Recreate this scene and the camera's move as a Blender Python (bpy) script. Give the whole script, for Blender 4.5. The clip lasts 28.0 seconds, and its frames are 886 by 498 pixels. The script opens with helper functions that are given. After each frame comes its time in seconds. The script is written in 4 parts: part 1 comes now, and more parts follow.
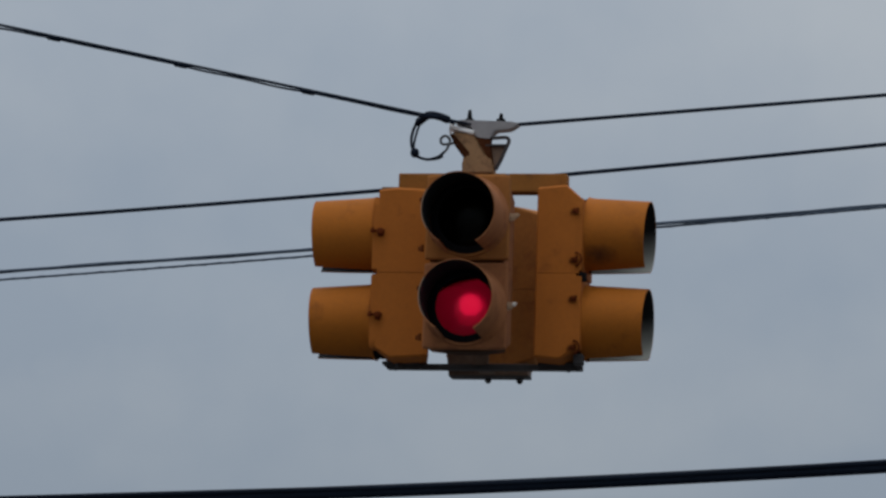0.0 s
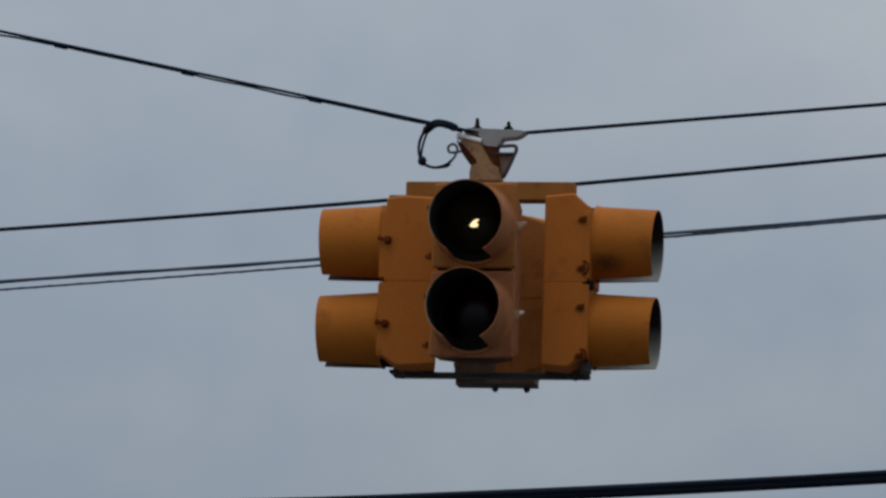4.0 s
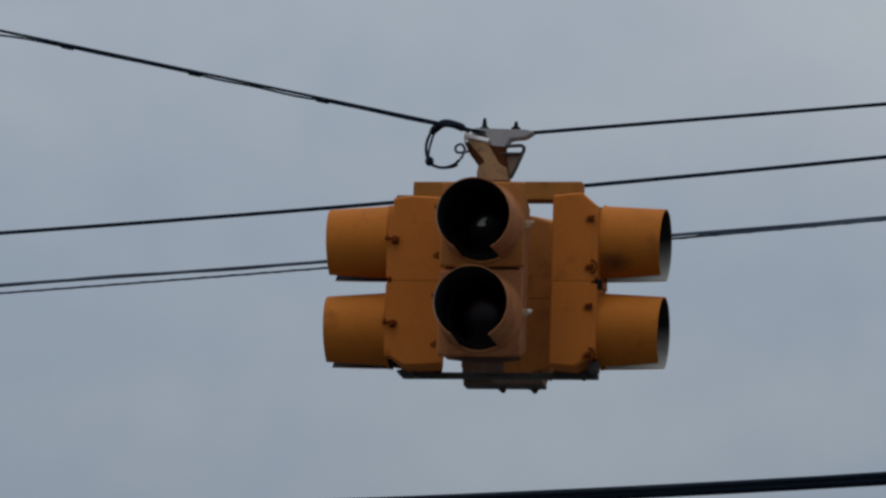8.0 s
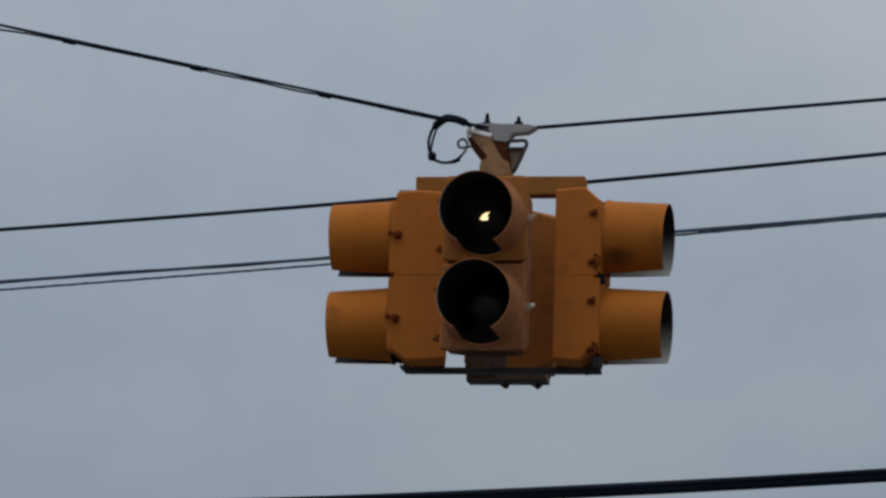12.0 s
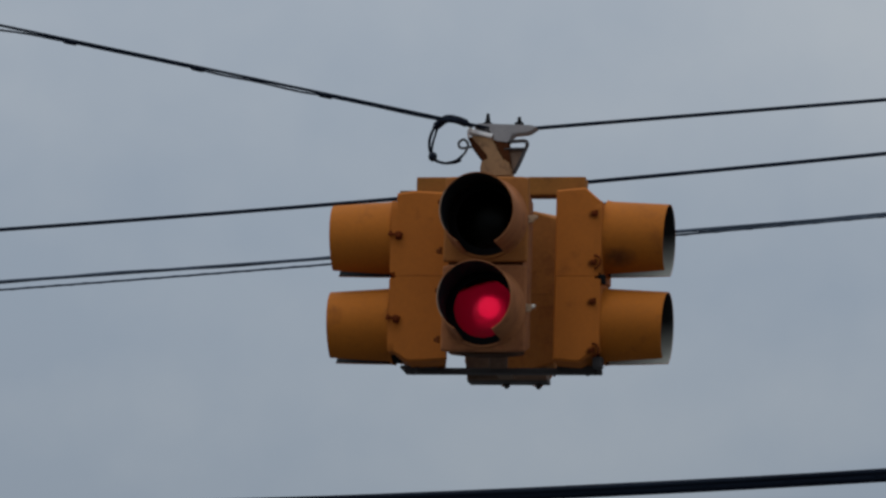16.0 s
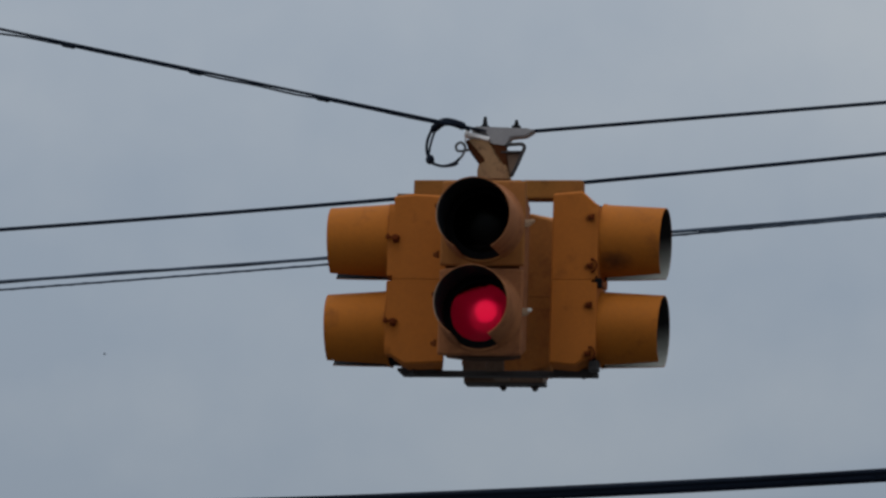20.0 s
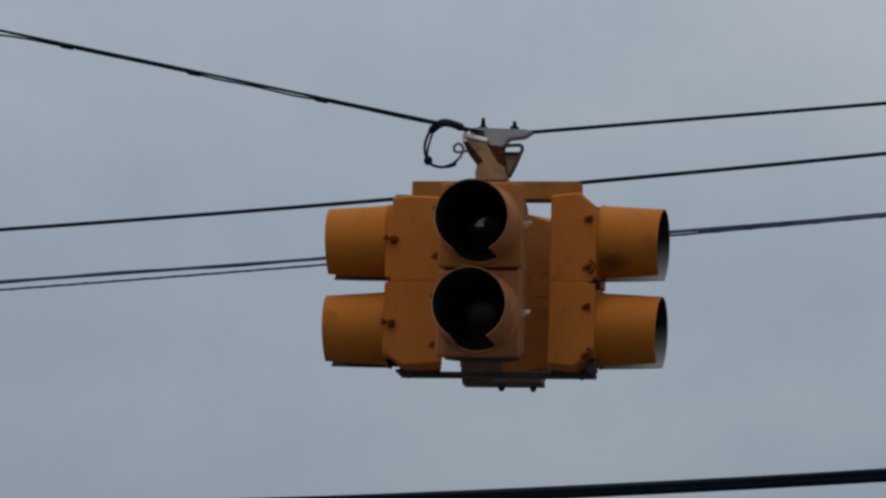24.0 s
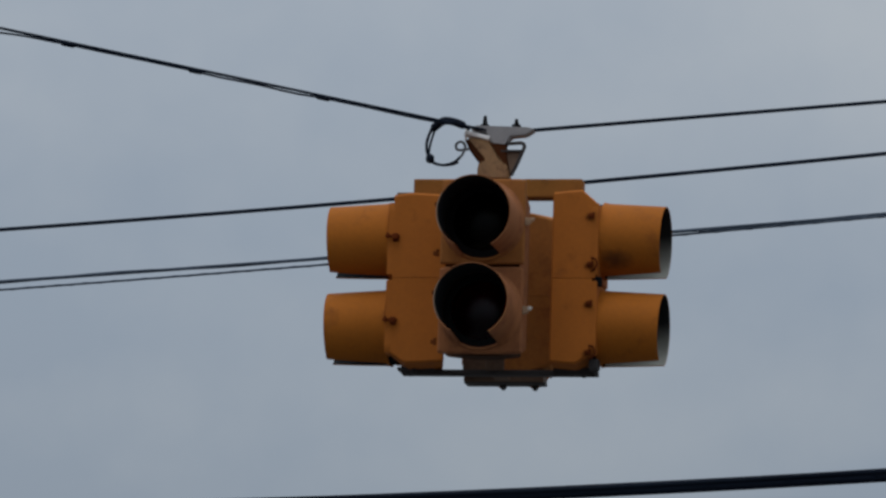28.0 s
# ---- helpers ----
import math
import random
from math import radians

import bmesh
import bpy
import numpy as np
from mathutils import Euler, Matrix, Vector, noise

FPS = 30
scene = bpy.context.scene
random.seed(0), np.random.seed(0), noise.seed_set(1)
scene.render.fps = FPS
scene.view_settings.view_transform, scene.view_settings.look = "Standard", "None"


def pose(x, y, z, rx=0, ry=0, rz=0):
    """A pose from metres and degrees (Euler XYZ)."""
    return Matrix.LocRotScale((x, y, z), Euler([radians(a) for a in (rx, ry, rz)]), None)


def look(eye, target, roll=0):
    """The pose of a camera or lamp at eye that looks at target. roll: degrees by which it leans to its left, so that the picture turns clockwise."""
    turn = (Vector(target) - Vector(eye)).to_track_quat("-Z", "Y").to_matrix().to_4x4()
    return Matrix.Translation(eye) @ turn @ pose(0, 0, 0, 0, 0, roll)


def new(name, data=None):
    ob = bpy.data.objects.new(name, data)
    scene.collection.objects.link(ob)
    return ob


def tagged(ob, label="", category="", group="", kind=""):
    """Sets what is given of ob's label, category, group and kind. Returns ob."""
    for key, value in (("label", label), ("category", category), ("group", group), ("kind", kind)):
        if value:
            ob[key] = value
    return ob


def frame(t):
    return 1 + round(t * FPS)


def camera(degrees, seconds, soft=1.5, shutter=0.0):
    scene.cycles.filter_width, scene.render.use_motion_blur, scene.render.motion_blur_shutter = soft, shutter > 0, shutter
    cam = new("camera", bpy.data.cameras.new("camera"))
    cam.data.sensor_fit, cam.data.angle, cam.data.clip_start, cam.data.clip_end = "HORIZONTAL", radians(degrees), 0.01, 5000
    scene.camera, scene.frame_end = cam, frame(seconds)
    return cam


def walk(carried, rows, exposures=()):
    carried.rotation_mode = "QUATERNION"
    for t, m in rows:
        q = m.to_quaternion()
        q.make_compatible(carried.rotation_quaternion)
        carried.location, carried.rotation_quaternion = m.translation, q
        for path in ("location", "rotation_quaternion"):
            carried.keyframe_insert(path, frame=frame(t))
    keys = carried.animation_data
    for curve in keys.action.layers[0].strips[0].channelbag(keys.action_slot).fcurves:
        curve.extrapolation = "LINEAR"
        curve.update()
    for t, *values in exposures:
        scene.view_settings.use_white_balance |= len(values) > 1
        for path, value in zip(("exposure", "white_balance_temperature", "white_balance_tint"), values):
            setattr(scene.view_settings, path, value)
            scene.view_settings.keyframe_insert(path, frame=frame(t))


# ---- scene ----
# ---------- camera: hand-held, far off, at eye height ----------
EYE = Vector((0.0, 0.0, 1.6))
TILT = 11.316
cam = camera(9.89, 28.0, soft=2.75)
# seconds, turn to the left, tilt upwards, lean to the left, in degrees off the resting aim
AIM = [
    (0, -0.1678, -0.0939, 0.045), (0.5, -0.1151, -0.0513, 0.09), (1, -0.0972, -0.0097, 0.12),
    (1.5, -0.0918, 0.0188, 0.12), (2, -0.092, 0.0126, 0.12), (2.5, -0.0843, -0.0296, 0.12), (3, -0.0975, -0.0034, 0.12),
    (3.5, -0.0806, -0.0175, 0.12), (4, -0.0729, 0.014, 0.105), (4.5, -0.0652, 0.0453, 0.09),
    (5, -0.0575, 0.0767, 0.075), (5.5, -0.0498, 0.1081, 0.06), (6, -0.0423, 0.1348, 0.045),
    (6.5, -0.0442, 0.1762, 0.033), (7, -0.0427, 0.212, 0.02), (7.5, -0.0351, 0.1558, 0.01), (8, -0.0121, 0.0385, 0),
    (8.5, -0.0083, 0.0145, 0), (9, 0, 0, 0), (28, 0, 0, 0),
]
walk(cam, [(t, pose(EYE.x, EYE.y, EYE.z, 90 + TILT + up, 0, left) @ pose(0, 0, 0, 0, 0, lean)) for t, left, up, lean in AIM])


# ---------- world: an even overcast sky, brighter overhead ----------
def build_world():
    world = bpy.data.worlds.new("overcast_sky")
    scene.world = world
    world.use_nodes = True
    nt = world.node_tree
    nt.nodes.clear()
    n = nt.nodes.new
    link = nt.links.new
    sky = n("ShaderNodeTexSky")
    sky.sky_type, sky.sun_disc = "NISHITA", False
    sky.sun_elevation, sky.sun_rotation = radians(73), radians(220)
    sky.dust_density, sky.air_density = 4.0, 1.0
    clear = n("ShaderNodeBackground")
    clear.inputs["Strength"].default_value = 0.012
    link(sky.outputs[0], clear.inputs["Color"])
    coord = n("ShaderNodeTexCoord")
    split = n("ShaderNodeSeparateXYZ")
    link(coord.outputs["Generated"], split.inputs[0])
    # luminance of a standard overcast sky: (1 + 2 sin h) / 3
    rise = n("ShaderNodeMapRange")
    rise.inputs["From Min"].default_value, rise.inputs["From Max"].default_value = 0.0, 1.0
    rise.inputs["To Min"].default_value, rise.inputs["To Max"].default_value = 0.70, 2.30
    link(split.outputs["Z"], rise.inputs["Value"])
    # flat cloud banks, and a fine mottle in them
    big = n("ShaderNodeTexNoise")
    big.inputs["Scale"].default_value, big.inputs["Detail"].default_value = 1.0, 2.0
    big.inputs["Roughness"].default_value = 0.45
    shift = n("ShaderNodeMapping")
    shift.inputs["Location"].default_value, shift.inputs["Scale"].default_value = CLOUD_SHIFT, CLOUD_SIZE
    link(coord.outputs["Generated"], shift.inputs["Vector"])
    link(shift.outputs[0], big.inputs["Vector"])
    small = n("ShaderNodeTexNoise")
    small.inputs["Scale"].default_value, small.inputs["Detail"].default_value = 95.0, 3.0
    link(coord.outputs["Generated"], small.inputs["Vector"])
    tone = n("ShaderNodeValToRGB")
    tone.color_ramp.elements[0].position, tone.color_ramp.elements[1].position = 0.32, 0.68
    tone.color_ramp.elements[0].color = (0.249, 0.294, 0.353, 1)
    tone.color_ramp.elements[1].color = (0.345, 0.377, 0.410, 1)
    # the clouds thin out towards the east and overhead
    east = n("ShaderNodeVectorMath")
    east.operation = "DOT_PRODUCT"
    east.inputs[1].default_value = (0.565, 0.0, 2.03)
    link(coord.outputs["Generated"], east.inputs[0])
    bank = n("ShaderNodeMath")
    bank.operation = "MULTIPLY_ADD"
    bank.inputs[1].default_value = 0.674
    link(big.outputs["Fac"], bank.inputs[0])
    link(east.outputs["Value"], bank.inputs[2])
    mottle = n("ShaderNodeMath")
    mottle.operation = "MULTIPLY_ADD"
    mottle.inputs[1].default_value = 0.12
    link(small.outputs["Fac"], mottle.inputs[0])
    link(bank.outputs[0], mottle.inputs[2])
    level = n("ShaderNodeMath")
    level.inputs[1].default_value = -0.388
    link(mottle.outputs[0], level.inputs[0])
    link(level.outputs[0], tone.inputs[0])
    clouds = n("ShaderNodeBackground")
    link(tone.outputs[0], clouds.inputs["Color"])
    link(rise.outputs[0], clouds.inputs["Strength"])
    add = n("ShaderNodeAddShader")
    link(clear.outputs[0], add.inputs[0])
    link(clouds.outputs[0], add.inputs[1])
    out = n("ShaderNodeOutputWorld")
    link(add.outputs[0], out.inputs["Surface"])


CLOUD_SHIFT, CLOUD_SIZE = (-4.1, -10.1, 6.6), (10.0, 10.0, 24.0)
build_world()

sun = new("sun", bpy.data.lights.new("sun", "SUN"))
sun.data.energy, sun.data.angle, sun.data.color = 0.6, radians(25), (1.0, 0.97, 0.92)
sun.matrix_world = look((-5, -6, 26), (0, 0, 0))
scene.view_settings.exposure = 0.0


# ---------- materials ----------
def material(name, base, rough=0.6, metal=0.0, grain=40.0, vary=0.15, stain=None, stain_at=0.62, bump=0.15, scale=5.0, gloss=0.4):
    """Painted or bare surface: base colour mottled at two sizes, stains, fine relief."""
    mat = bpy.data.materials.new(name)
    mat.use_nodes = True
    nt = mat.node_tree
    n, link = nt.nodes.new, nt.links.new
    bsdf = nt.nodes["Principled BSDF"]
    coord = n("ShaderNodeTexCoord")
    own = n("ShaderNodeObjectInfo")
    move = n("ShaderNodeVectorMath")
    move.operation = "MULTIPLY_ADD"
    move.inputs[1].default_value = (9.0, 5.0, 7.0)
    link(own.outputs["Random"], move.inputs[0])
    link(coord.outputs["Object"], move.inputs[2])
    wide = n("ShaderNodeTexNoise")
    wide.inputs["Scale"].default_value, wide.inputs["Detail"].default_value = scale, 5.0
    link(move.outputs[0], wide.inputs["Vector"])
    fine = n("ShaderNodeTexNoise")
    fine.inputs["Scale"].default_value, fine.inputs["Detail"].default_value = grain, 4.0
    link(move.outputs[0], fine.inputs["Vector"])
    mix = n("ShaderNodeMix")
    mix.data_type = "RGBA"
    mix.inputs["A"].default_value = (*[v * (1 - vary) for v in base], 1)
    mix.inputs["B"].default_value = (*[min(1, v * (1 + vary)) for v in base], 1)
    both = n("ShaderNodeMath")
    both.operation = "MULTIPLY_ADD"
    both.inputs[1].default_value = 0.4
    link(fine.outputs["Fac"], both.inputs[0])
    low = n("ShaderNodeMath")
    low.operation = "MULTIPLY"
    low.inputs[1].default_value = 0.6
    link(wide.outputs["Fac"], low.inputs[0])
    link(low.outputs[0], both.inputs[2])
    stretch = n("ShaderNodeMapRange")
    stretch.inputs["From Min"].default_value, stretch.inputs["From Max"].default_value = 0.32, 0.68
    link(both.outputs[0], stretch.inputs["Value"])
    link(stretch.outputs[0], mix.inputs["Factor"])
    colour = mix.outputs["Result"]
    if stain:
        spots = n("ShaderNodeTexNoise")
        spots.inputs["Scale"].default_value, spots.inputs["Detail"].default_value = scale * 2.3, 8.0
        spots.inputs["Roughness"].default_value = 0.65
        link(move.outputs[0], spots.inputs["Vector"])
        edge = n("ShaderNodeMapRange")
        edge.inputs["From Min"].default_value, edge.inputs["From Max"].default_value = stain_at, stain_at + 0.3
        link(spots.outputs["Fac"], edge.inputs["Value"])
        over = n("ShaderNodeMix")
        over.data_type = "RGBA"
        over.inputs["B"].default_value = (*stain, 1)
        link(colour, over.inputs["A"])
        link(edge.outputs[0], over.inputs["Factor"])
        colour = over.outputs["Result"]
    link(colour, bsdf.inputs["Base Color"])
    wear = n("ShaderNodeMapRange")
    wear.inputs["To Min"].default_value, wear.inputs["To Max"].default_value = max(0.05, rough - 0.12), min(1.0, rough + 0.12)
    link(fine.outputs["Fac"], wear.inputs["Value"])
    link(wear.outputs[0], bsdf.inputs["Roughness"])
    relief = n("ShaderNodeBump")
    relief.inputs["Strength"].default_value, relief.inputs["Distance"].default_value = bump, 0.004
    link(both.outputs[0], relief.inputs["Height"])
    link(relief.outputs[0], bsdf.inputs["Normal"])
    bsdf.inputs["Metallic"].default_value = metal
    bsdf.inputs["Specular IOR Level"].default_value = gloss
    return mat


def graded_enamel(name, bare, lit_tone, high, low):
    """Dark enamel with skylight painted in: paler on its lower half, fading out between the heights low and high."""
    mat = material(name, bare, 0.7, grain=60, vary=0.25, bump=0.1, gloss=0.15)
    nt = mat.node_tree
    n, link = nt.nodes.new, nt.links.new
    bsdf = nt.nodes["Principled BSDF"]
    even_colour = bsdf.inputs["Base Color"].links[0].from_socket
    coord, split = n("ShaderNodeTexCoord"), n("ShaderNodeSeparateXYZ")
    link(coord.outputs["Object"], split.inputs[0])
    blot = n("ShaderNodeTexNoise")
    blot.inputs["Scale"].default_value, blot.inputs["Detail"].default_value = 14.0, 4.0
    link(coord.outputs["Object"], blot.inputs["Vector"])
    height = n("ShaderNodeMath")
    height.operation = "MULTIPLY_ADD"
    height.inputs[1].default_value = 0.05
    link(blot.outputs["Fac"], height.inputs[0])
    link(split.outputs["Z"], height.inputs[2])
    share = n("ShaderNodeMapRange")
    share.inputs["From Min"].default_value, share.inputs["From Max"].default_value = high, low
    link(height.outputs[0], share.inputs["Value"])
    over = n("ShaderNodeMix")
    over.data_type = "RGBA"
    over.inputs["B"].default_value = (*lit_tone, 1)
    link(even_colour, over.inputs["A"])
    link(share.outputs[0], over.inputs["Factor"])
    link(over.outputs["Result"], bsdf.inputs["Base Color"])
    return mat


def soft_stain(name, colour, centre, size, strength):
    """A stain that thins out from its centre with a ragged edge, so that the paint below shows through."""
    mat = material(name, colour, 0.9, grain=80, vary=0.35, gloss=0.05)
    nt = mat.node_tree
    n, link = nt.nodes.new, nt.links.new
    coord, place, length, ragged, add = n("ShaderNodeTexCoord"), n("ShaderNodeMapping"), n("ShaderNodeVectorMath"), n("ShaderNodeTexNoise"), n("ShaderNodeMath")
    place.inputs["Scale"].default_value = [1 / v for v in size]
    place.inputs["Location"].default_value = [-c / v for c, v in zip(centre, size)]
    length.operation = "LENGTH"
    link(coord.outputs["Object"], place.inputs["Vector"])
    link(place.outputs[0], length.inputs[0])
    ragged.inputs["Scale"].default_value, ragged.inputs["Detail"].default_value = 35.0, 5.0
    link(coord.outputs["Object"], ragged.inputs["Vector"])
    add.operation = "MULTIPLY_ADD"
    add.inputs[1].default_value = 0.9
    link(ragged.outputs["Fac"], add.inputs[0])
    link(length.outputs["Value"], add.inputs[2])
    share = n("ShaderNodeMapRange")
    share.inputs["From Min"].default_value, share.inputs["From Max"].default_value = 1.35, 0.55
    share.inputs["To Max"].default_value = strength
    link(add.outputs[0], share.inputs["Value"])
    link(share.outputs[0], nt.nodes["Principled BSDF"].inputs["Alpha"])
    return mat


def lens_material(name, tint, clear, cloudy, frost=0.0, shine=0.008):
    """Moulded glass: partly see-through, partly light-scattering, with a glossy skin."""
    mat = bpy.data.materials.new(name)
    mat.use_nodes = True
    nt = mat.node_tree
    nt.nodes.clear()
    n, link = nt.nodes.new, nt.links.new
    see = n("ShaderNodeBsdfRefraction" if frost else "ShaderNodeBsdfTransparent")
    if frost:
        see.inputs["Roughness"].default_value, see.inputs["IOR"].default_value = frost, 1.2
    see.inputs["Color"].default_value = (*[v * clear for v in tint], 1)
    milk = n("ShaderNodeBsdfTranslucent")
    milk.inputs["Color"].default_value = (*[v * cloudy for v in tint], 1)
    add = n("ShaderNodeAddShader")
    link(see.outputs[0], add.inputs[0])
    link(milk.outputs[0], add.inputs[1])
    gloss = n("ShaderNodeBsdfGlossy")
    gloss.inputs["Roughness"].default_value = 0.22
    coord = n("ShaderNodeTexCoord")
    ribs = n("ShaderNodeTexVoronoi")
    ribs.inputs["Scale"].default_value = 90.0
    link(coord.outputs["Object"], ribs.inputs["Vector"])
    relief = n("ShaderNodeBump")
    relief.inputs["Strength"].default_value, relief.inputs["Distance"].default_value = 0.08, 0.002
    link(ribs.outputs["Distance"], relief.inputs["Height"])
    link(relief.outputs[0], gloss.inputs["Normal"])
    mix = n("ShaderNodeMixShader")
    mix.inputs[0].default_value = shine
    link(add.outputs[0], mix.inputs[1])
    link(gloss.outputs[0], mix.inputs[2])
    out = n("ShaderNodeOutputMaterial")
    link(mix.outputs[0], out.inputs["Surface"])
    return mat


def glow_material(name, colour, strength):
    mat = bpy.data.materials.new(name)
    mat.use_nodes = True
    nt = mat.node_tree
    nt.nodes.clear()
    glow = nt.nodes.new("ShaderNodeEmission")
    glow.inputs["Color"].default_value, glow.inputs["Strength"].default_value = (*colour, 1), strength
    out = nt.nodes.new("ShaderNodeOutputMaterial")
    nt.links.new(glow.outputs[0], out.inputs["Surface"])
    return mat


def filter_material(name, through_share, tint=(1.0, 1.0, 1.0)):
    """One pane of an added flash drum: lets a share of the lamp's light through."""
    mat = bpy.data.materials.new(name)
    mat.use_nodes = True
    nt = mat.node_tree
    nt.nodes.clear()
    n, link = nt.nodes.new, nt.links.new
    see = n("ShaderNodeBsdfTransparent")
    see.inputs["Color"].default_value = (*tint, 1)
    dark = n("ShaderNodeBsdfDiffuse")
    dark.inputs["Color"].default_value = (0.012, 0.012, 0.012, 1)
    mix = n("ShaderNodeMixShader")
    mix.inputs[0].default_value = 1 - through_share
    link(see.outputs[0], mix.inputs[1])
    link(dark.outputs[0], mix.inputs[2])
    out = n("ShaderNodeOutputMaterial")
    link(mix.outputs[0], out.inputs["Surface"])
    return mat


YELLOW = material("aged_yellow_paint", (0.385, 0.119, 0.013), 0.75, grain=60, vary=0.12, stain=(0.15, 0.042, 0.010), stain_at=0.56, scale=3.5, gloss=0.15)
HOUSING_YELLOW = material("sun_browned_yellow_paint", (0.405, 0.125, 0.020), 0.8, grain=60, vary=0.12, stain=(0.14, 0.040, 0.012), stain_at=0.60, scale=4, gloss=0.15)
HANGER_PAINT = material("bleached_tan_paint", (0.29, 0.160, 0.072), 0.7, grain=70, vary=0.18, stain=(0.07, 0.028, 0.012), stain_at=0.50, scale=13)
FADED = material("faded_yellow_paint", (0.320, 0.126, 0.052), 0.8, grain=60, vary=0.14, stain=(0.16, 0.056, 0.028), stain_at=0.50, scale=6, gloss=0.12)
DOOR_TAN = material("faded_orange_paint", (0.320, 0.124, 0.034), 0.8, grain=60, vary=0.14, stain=(0.15, 0.050, 0.022), stain_at=0.54, scale=6, gloss=0.12)
OLIVE = material("dulled_yellow_paint", (0.280, 0.114, 0.025), 0.8, grain=60, vary=0.16, stain=(0.10, 0.04, 0.016), stain_at=0.54, scale=6, gloss=0.15)
BLACK = material("matt_black_paint", (0.011, 0.011, 0.012), 0.9, gloss=0.04, grain=80, vary=0.2, bump=0.1)
RUST = material("rust", (0.110, 0.024, 0.007), 0.95, grain=90, vary=0.45, bump=0.4, gloss=0.05)
LIGHT_RUST = material("orange_rust", (0.150, 0.044, 0.012), 0.95, grain=90, vary=0.4, bump=0.4, gloss=0.05)
OLD_RUST = material("old_dark_rust", (0.060, 0.020, 0.008), 0.95, grain=90, vary=0.45, bump=0.4, gloss=0.05)
BROWNED = material("browned_yellow_paint", (0.410, 0.158, 0.038), 0.75, grain=60, vary=0.16, stain=(0.20, 0.076, 0.022), stain_at=0.52, scale=7, gloss=0.2)
BRIGHT = material("bright_worn_metal", (0.70, 0.66, 0.60), 0.4, 0.5, grain=70, vary=0.1)
DISH = material("silvered_reflector", (0.55, 0.53, 0.50), 0.5, grain=50, vary=0.08)
STEEL = material("weathered_galvanised_steel", (0.29, 0.275, 0.275), 0.55, 0.4, grain=70, vary=0.15, stain=(0.14, 0.09, 0.06), stain_at=0.6, scale=9)
GRIME = material("grimy_brown_paint", (0.155, 0.100, 0.068), 0.8, grain=60, vary=0.3)
TAN_GRIME = material("grimy_tan_paint", (0.20, 0.125, 0.065), 0.8, grain=60, vary=0.25)
RUST_STAIN = soft_stain("rust_stained_paint", (0.100, 0.026, 0.008), (0, 0, 0), (0.05, 0.024, 0.024), 0.9)
SMEAR = soft_stain("brown_sooty_smear", (0.120, 0.044, 0.022), (-0.128, -0.072, -0.096), (0.080, 0.090, 0.056), 0.6)
# Bright tone painted for the sky-lit arm top and the line beside it.
PALE = material("painted_bright_metal", (0.80, 0.79, 0.78), 0.5, grain=70, vary=0.1)
# Highlight painted on the left edge of the front visors.
LIT_RIM = material("lit_visor_rim", (0.30, 0.20, 0.13), 0.7, grain=70, vary=0.25)
PALE_TAN = material("bleached_tan_metal", (0.40, 0.26, 0.16), 0.7, grain=70, vary=0.2)
# Dark brown that stands in for the shade below the front door.
SHADE_BROWN = material("underside_shade_brown", (0.070, 0.034, 0.020), 0.85, grain=60, vary=0.3, gloss=0.1)
DARK_STEEL = material("dark_weathered_steel", (0.055, 0.050, 0.050), 0.7, 0.3, grain=70, vary=0.25)
RUBBER = material("black_cable_sheath", (0.0065, 0.011, 0.021), 0.8, gloss=0.12, grain=50, vary=0.25, scale=3)
WIRE = material("dull_steel_strand", (0.009, 0.015, 0.028), 0.9, 0.0, gloss=0.1, grain=200, vary=0.3, scale=2)
GREY_SHEATH = material("grey_cable_sheath", (0.12, 0.13, 0.14), 0.7, grain=60, vary=0.25)
GREY_WIRE = material("bare_weathered_strand", (0.062, 0.080, 0.108), 0.9, 0.0, gloss=0.1, grain=150, vary=0.35, scale=2)
ASPHALT = material("asphalt", (0.075, 0.075, 0.075), 0.9, grain=3, vary=0.25, scale=0.05, bump=0.1)
RED_GLASS = lens_material("red_signal_glass", (1.0, 0.008, 0.078), 0.125, 0.31, 0.45, 0.016)
AMBER_GLASS = lens_material("smoked_amber_signal_glass", (1.0, 0.80, 0.50), 0.30, 0.012)
DARK_GLASS = lens_material("dark_signal_glass", (0.5, 0.25, 0.1), 0.2, 0.1)
RED_GLOW = glow_material("lamp_glow", (1.0, 0.75, 0.75), 4.1)
VISOR_BLACK = material("weathered_black_enamel", (0.020, 0.022, 0.025), 0.8, gloss=0.10, grain=60, vary=0.3, bump=0.1)
# Skylight inside the side visors, painted as a dark-to-pale grade.
VISOR_GRADED = graded_enamel("lit_below_black_enamel", (0.016, 0.016, 0.017), (0.50, 0.49, 0.43), 0.075, -0.105)
AMBER_GLOW = glow_material("amber_lamp_glow", (1.0, 0.96, 0.84), 4.8)
PANES = [filter_material("clear_pane", 1.0), filter_material("dark_smoked_pane", 0.055, (0.45, 0.66, 1.0)), filter_material("opaque_pane", 0.0), filter_material("smoked_pane", 0.40, (0.55, 0.74, 1.0))]


# ---------- mesh tools ----------
def mesh_of(name, bm, materials):
    me = bpy.data.meshes.new(name)
    bm.normal_update()
    bm.to_mesh(me)
    bm.free()
    for mat in materials if isinstance(materials, (list, tuple)) else [materials]:
        me.materials.append(mat)
    return me


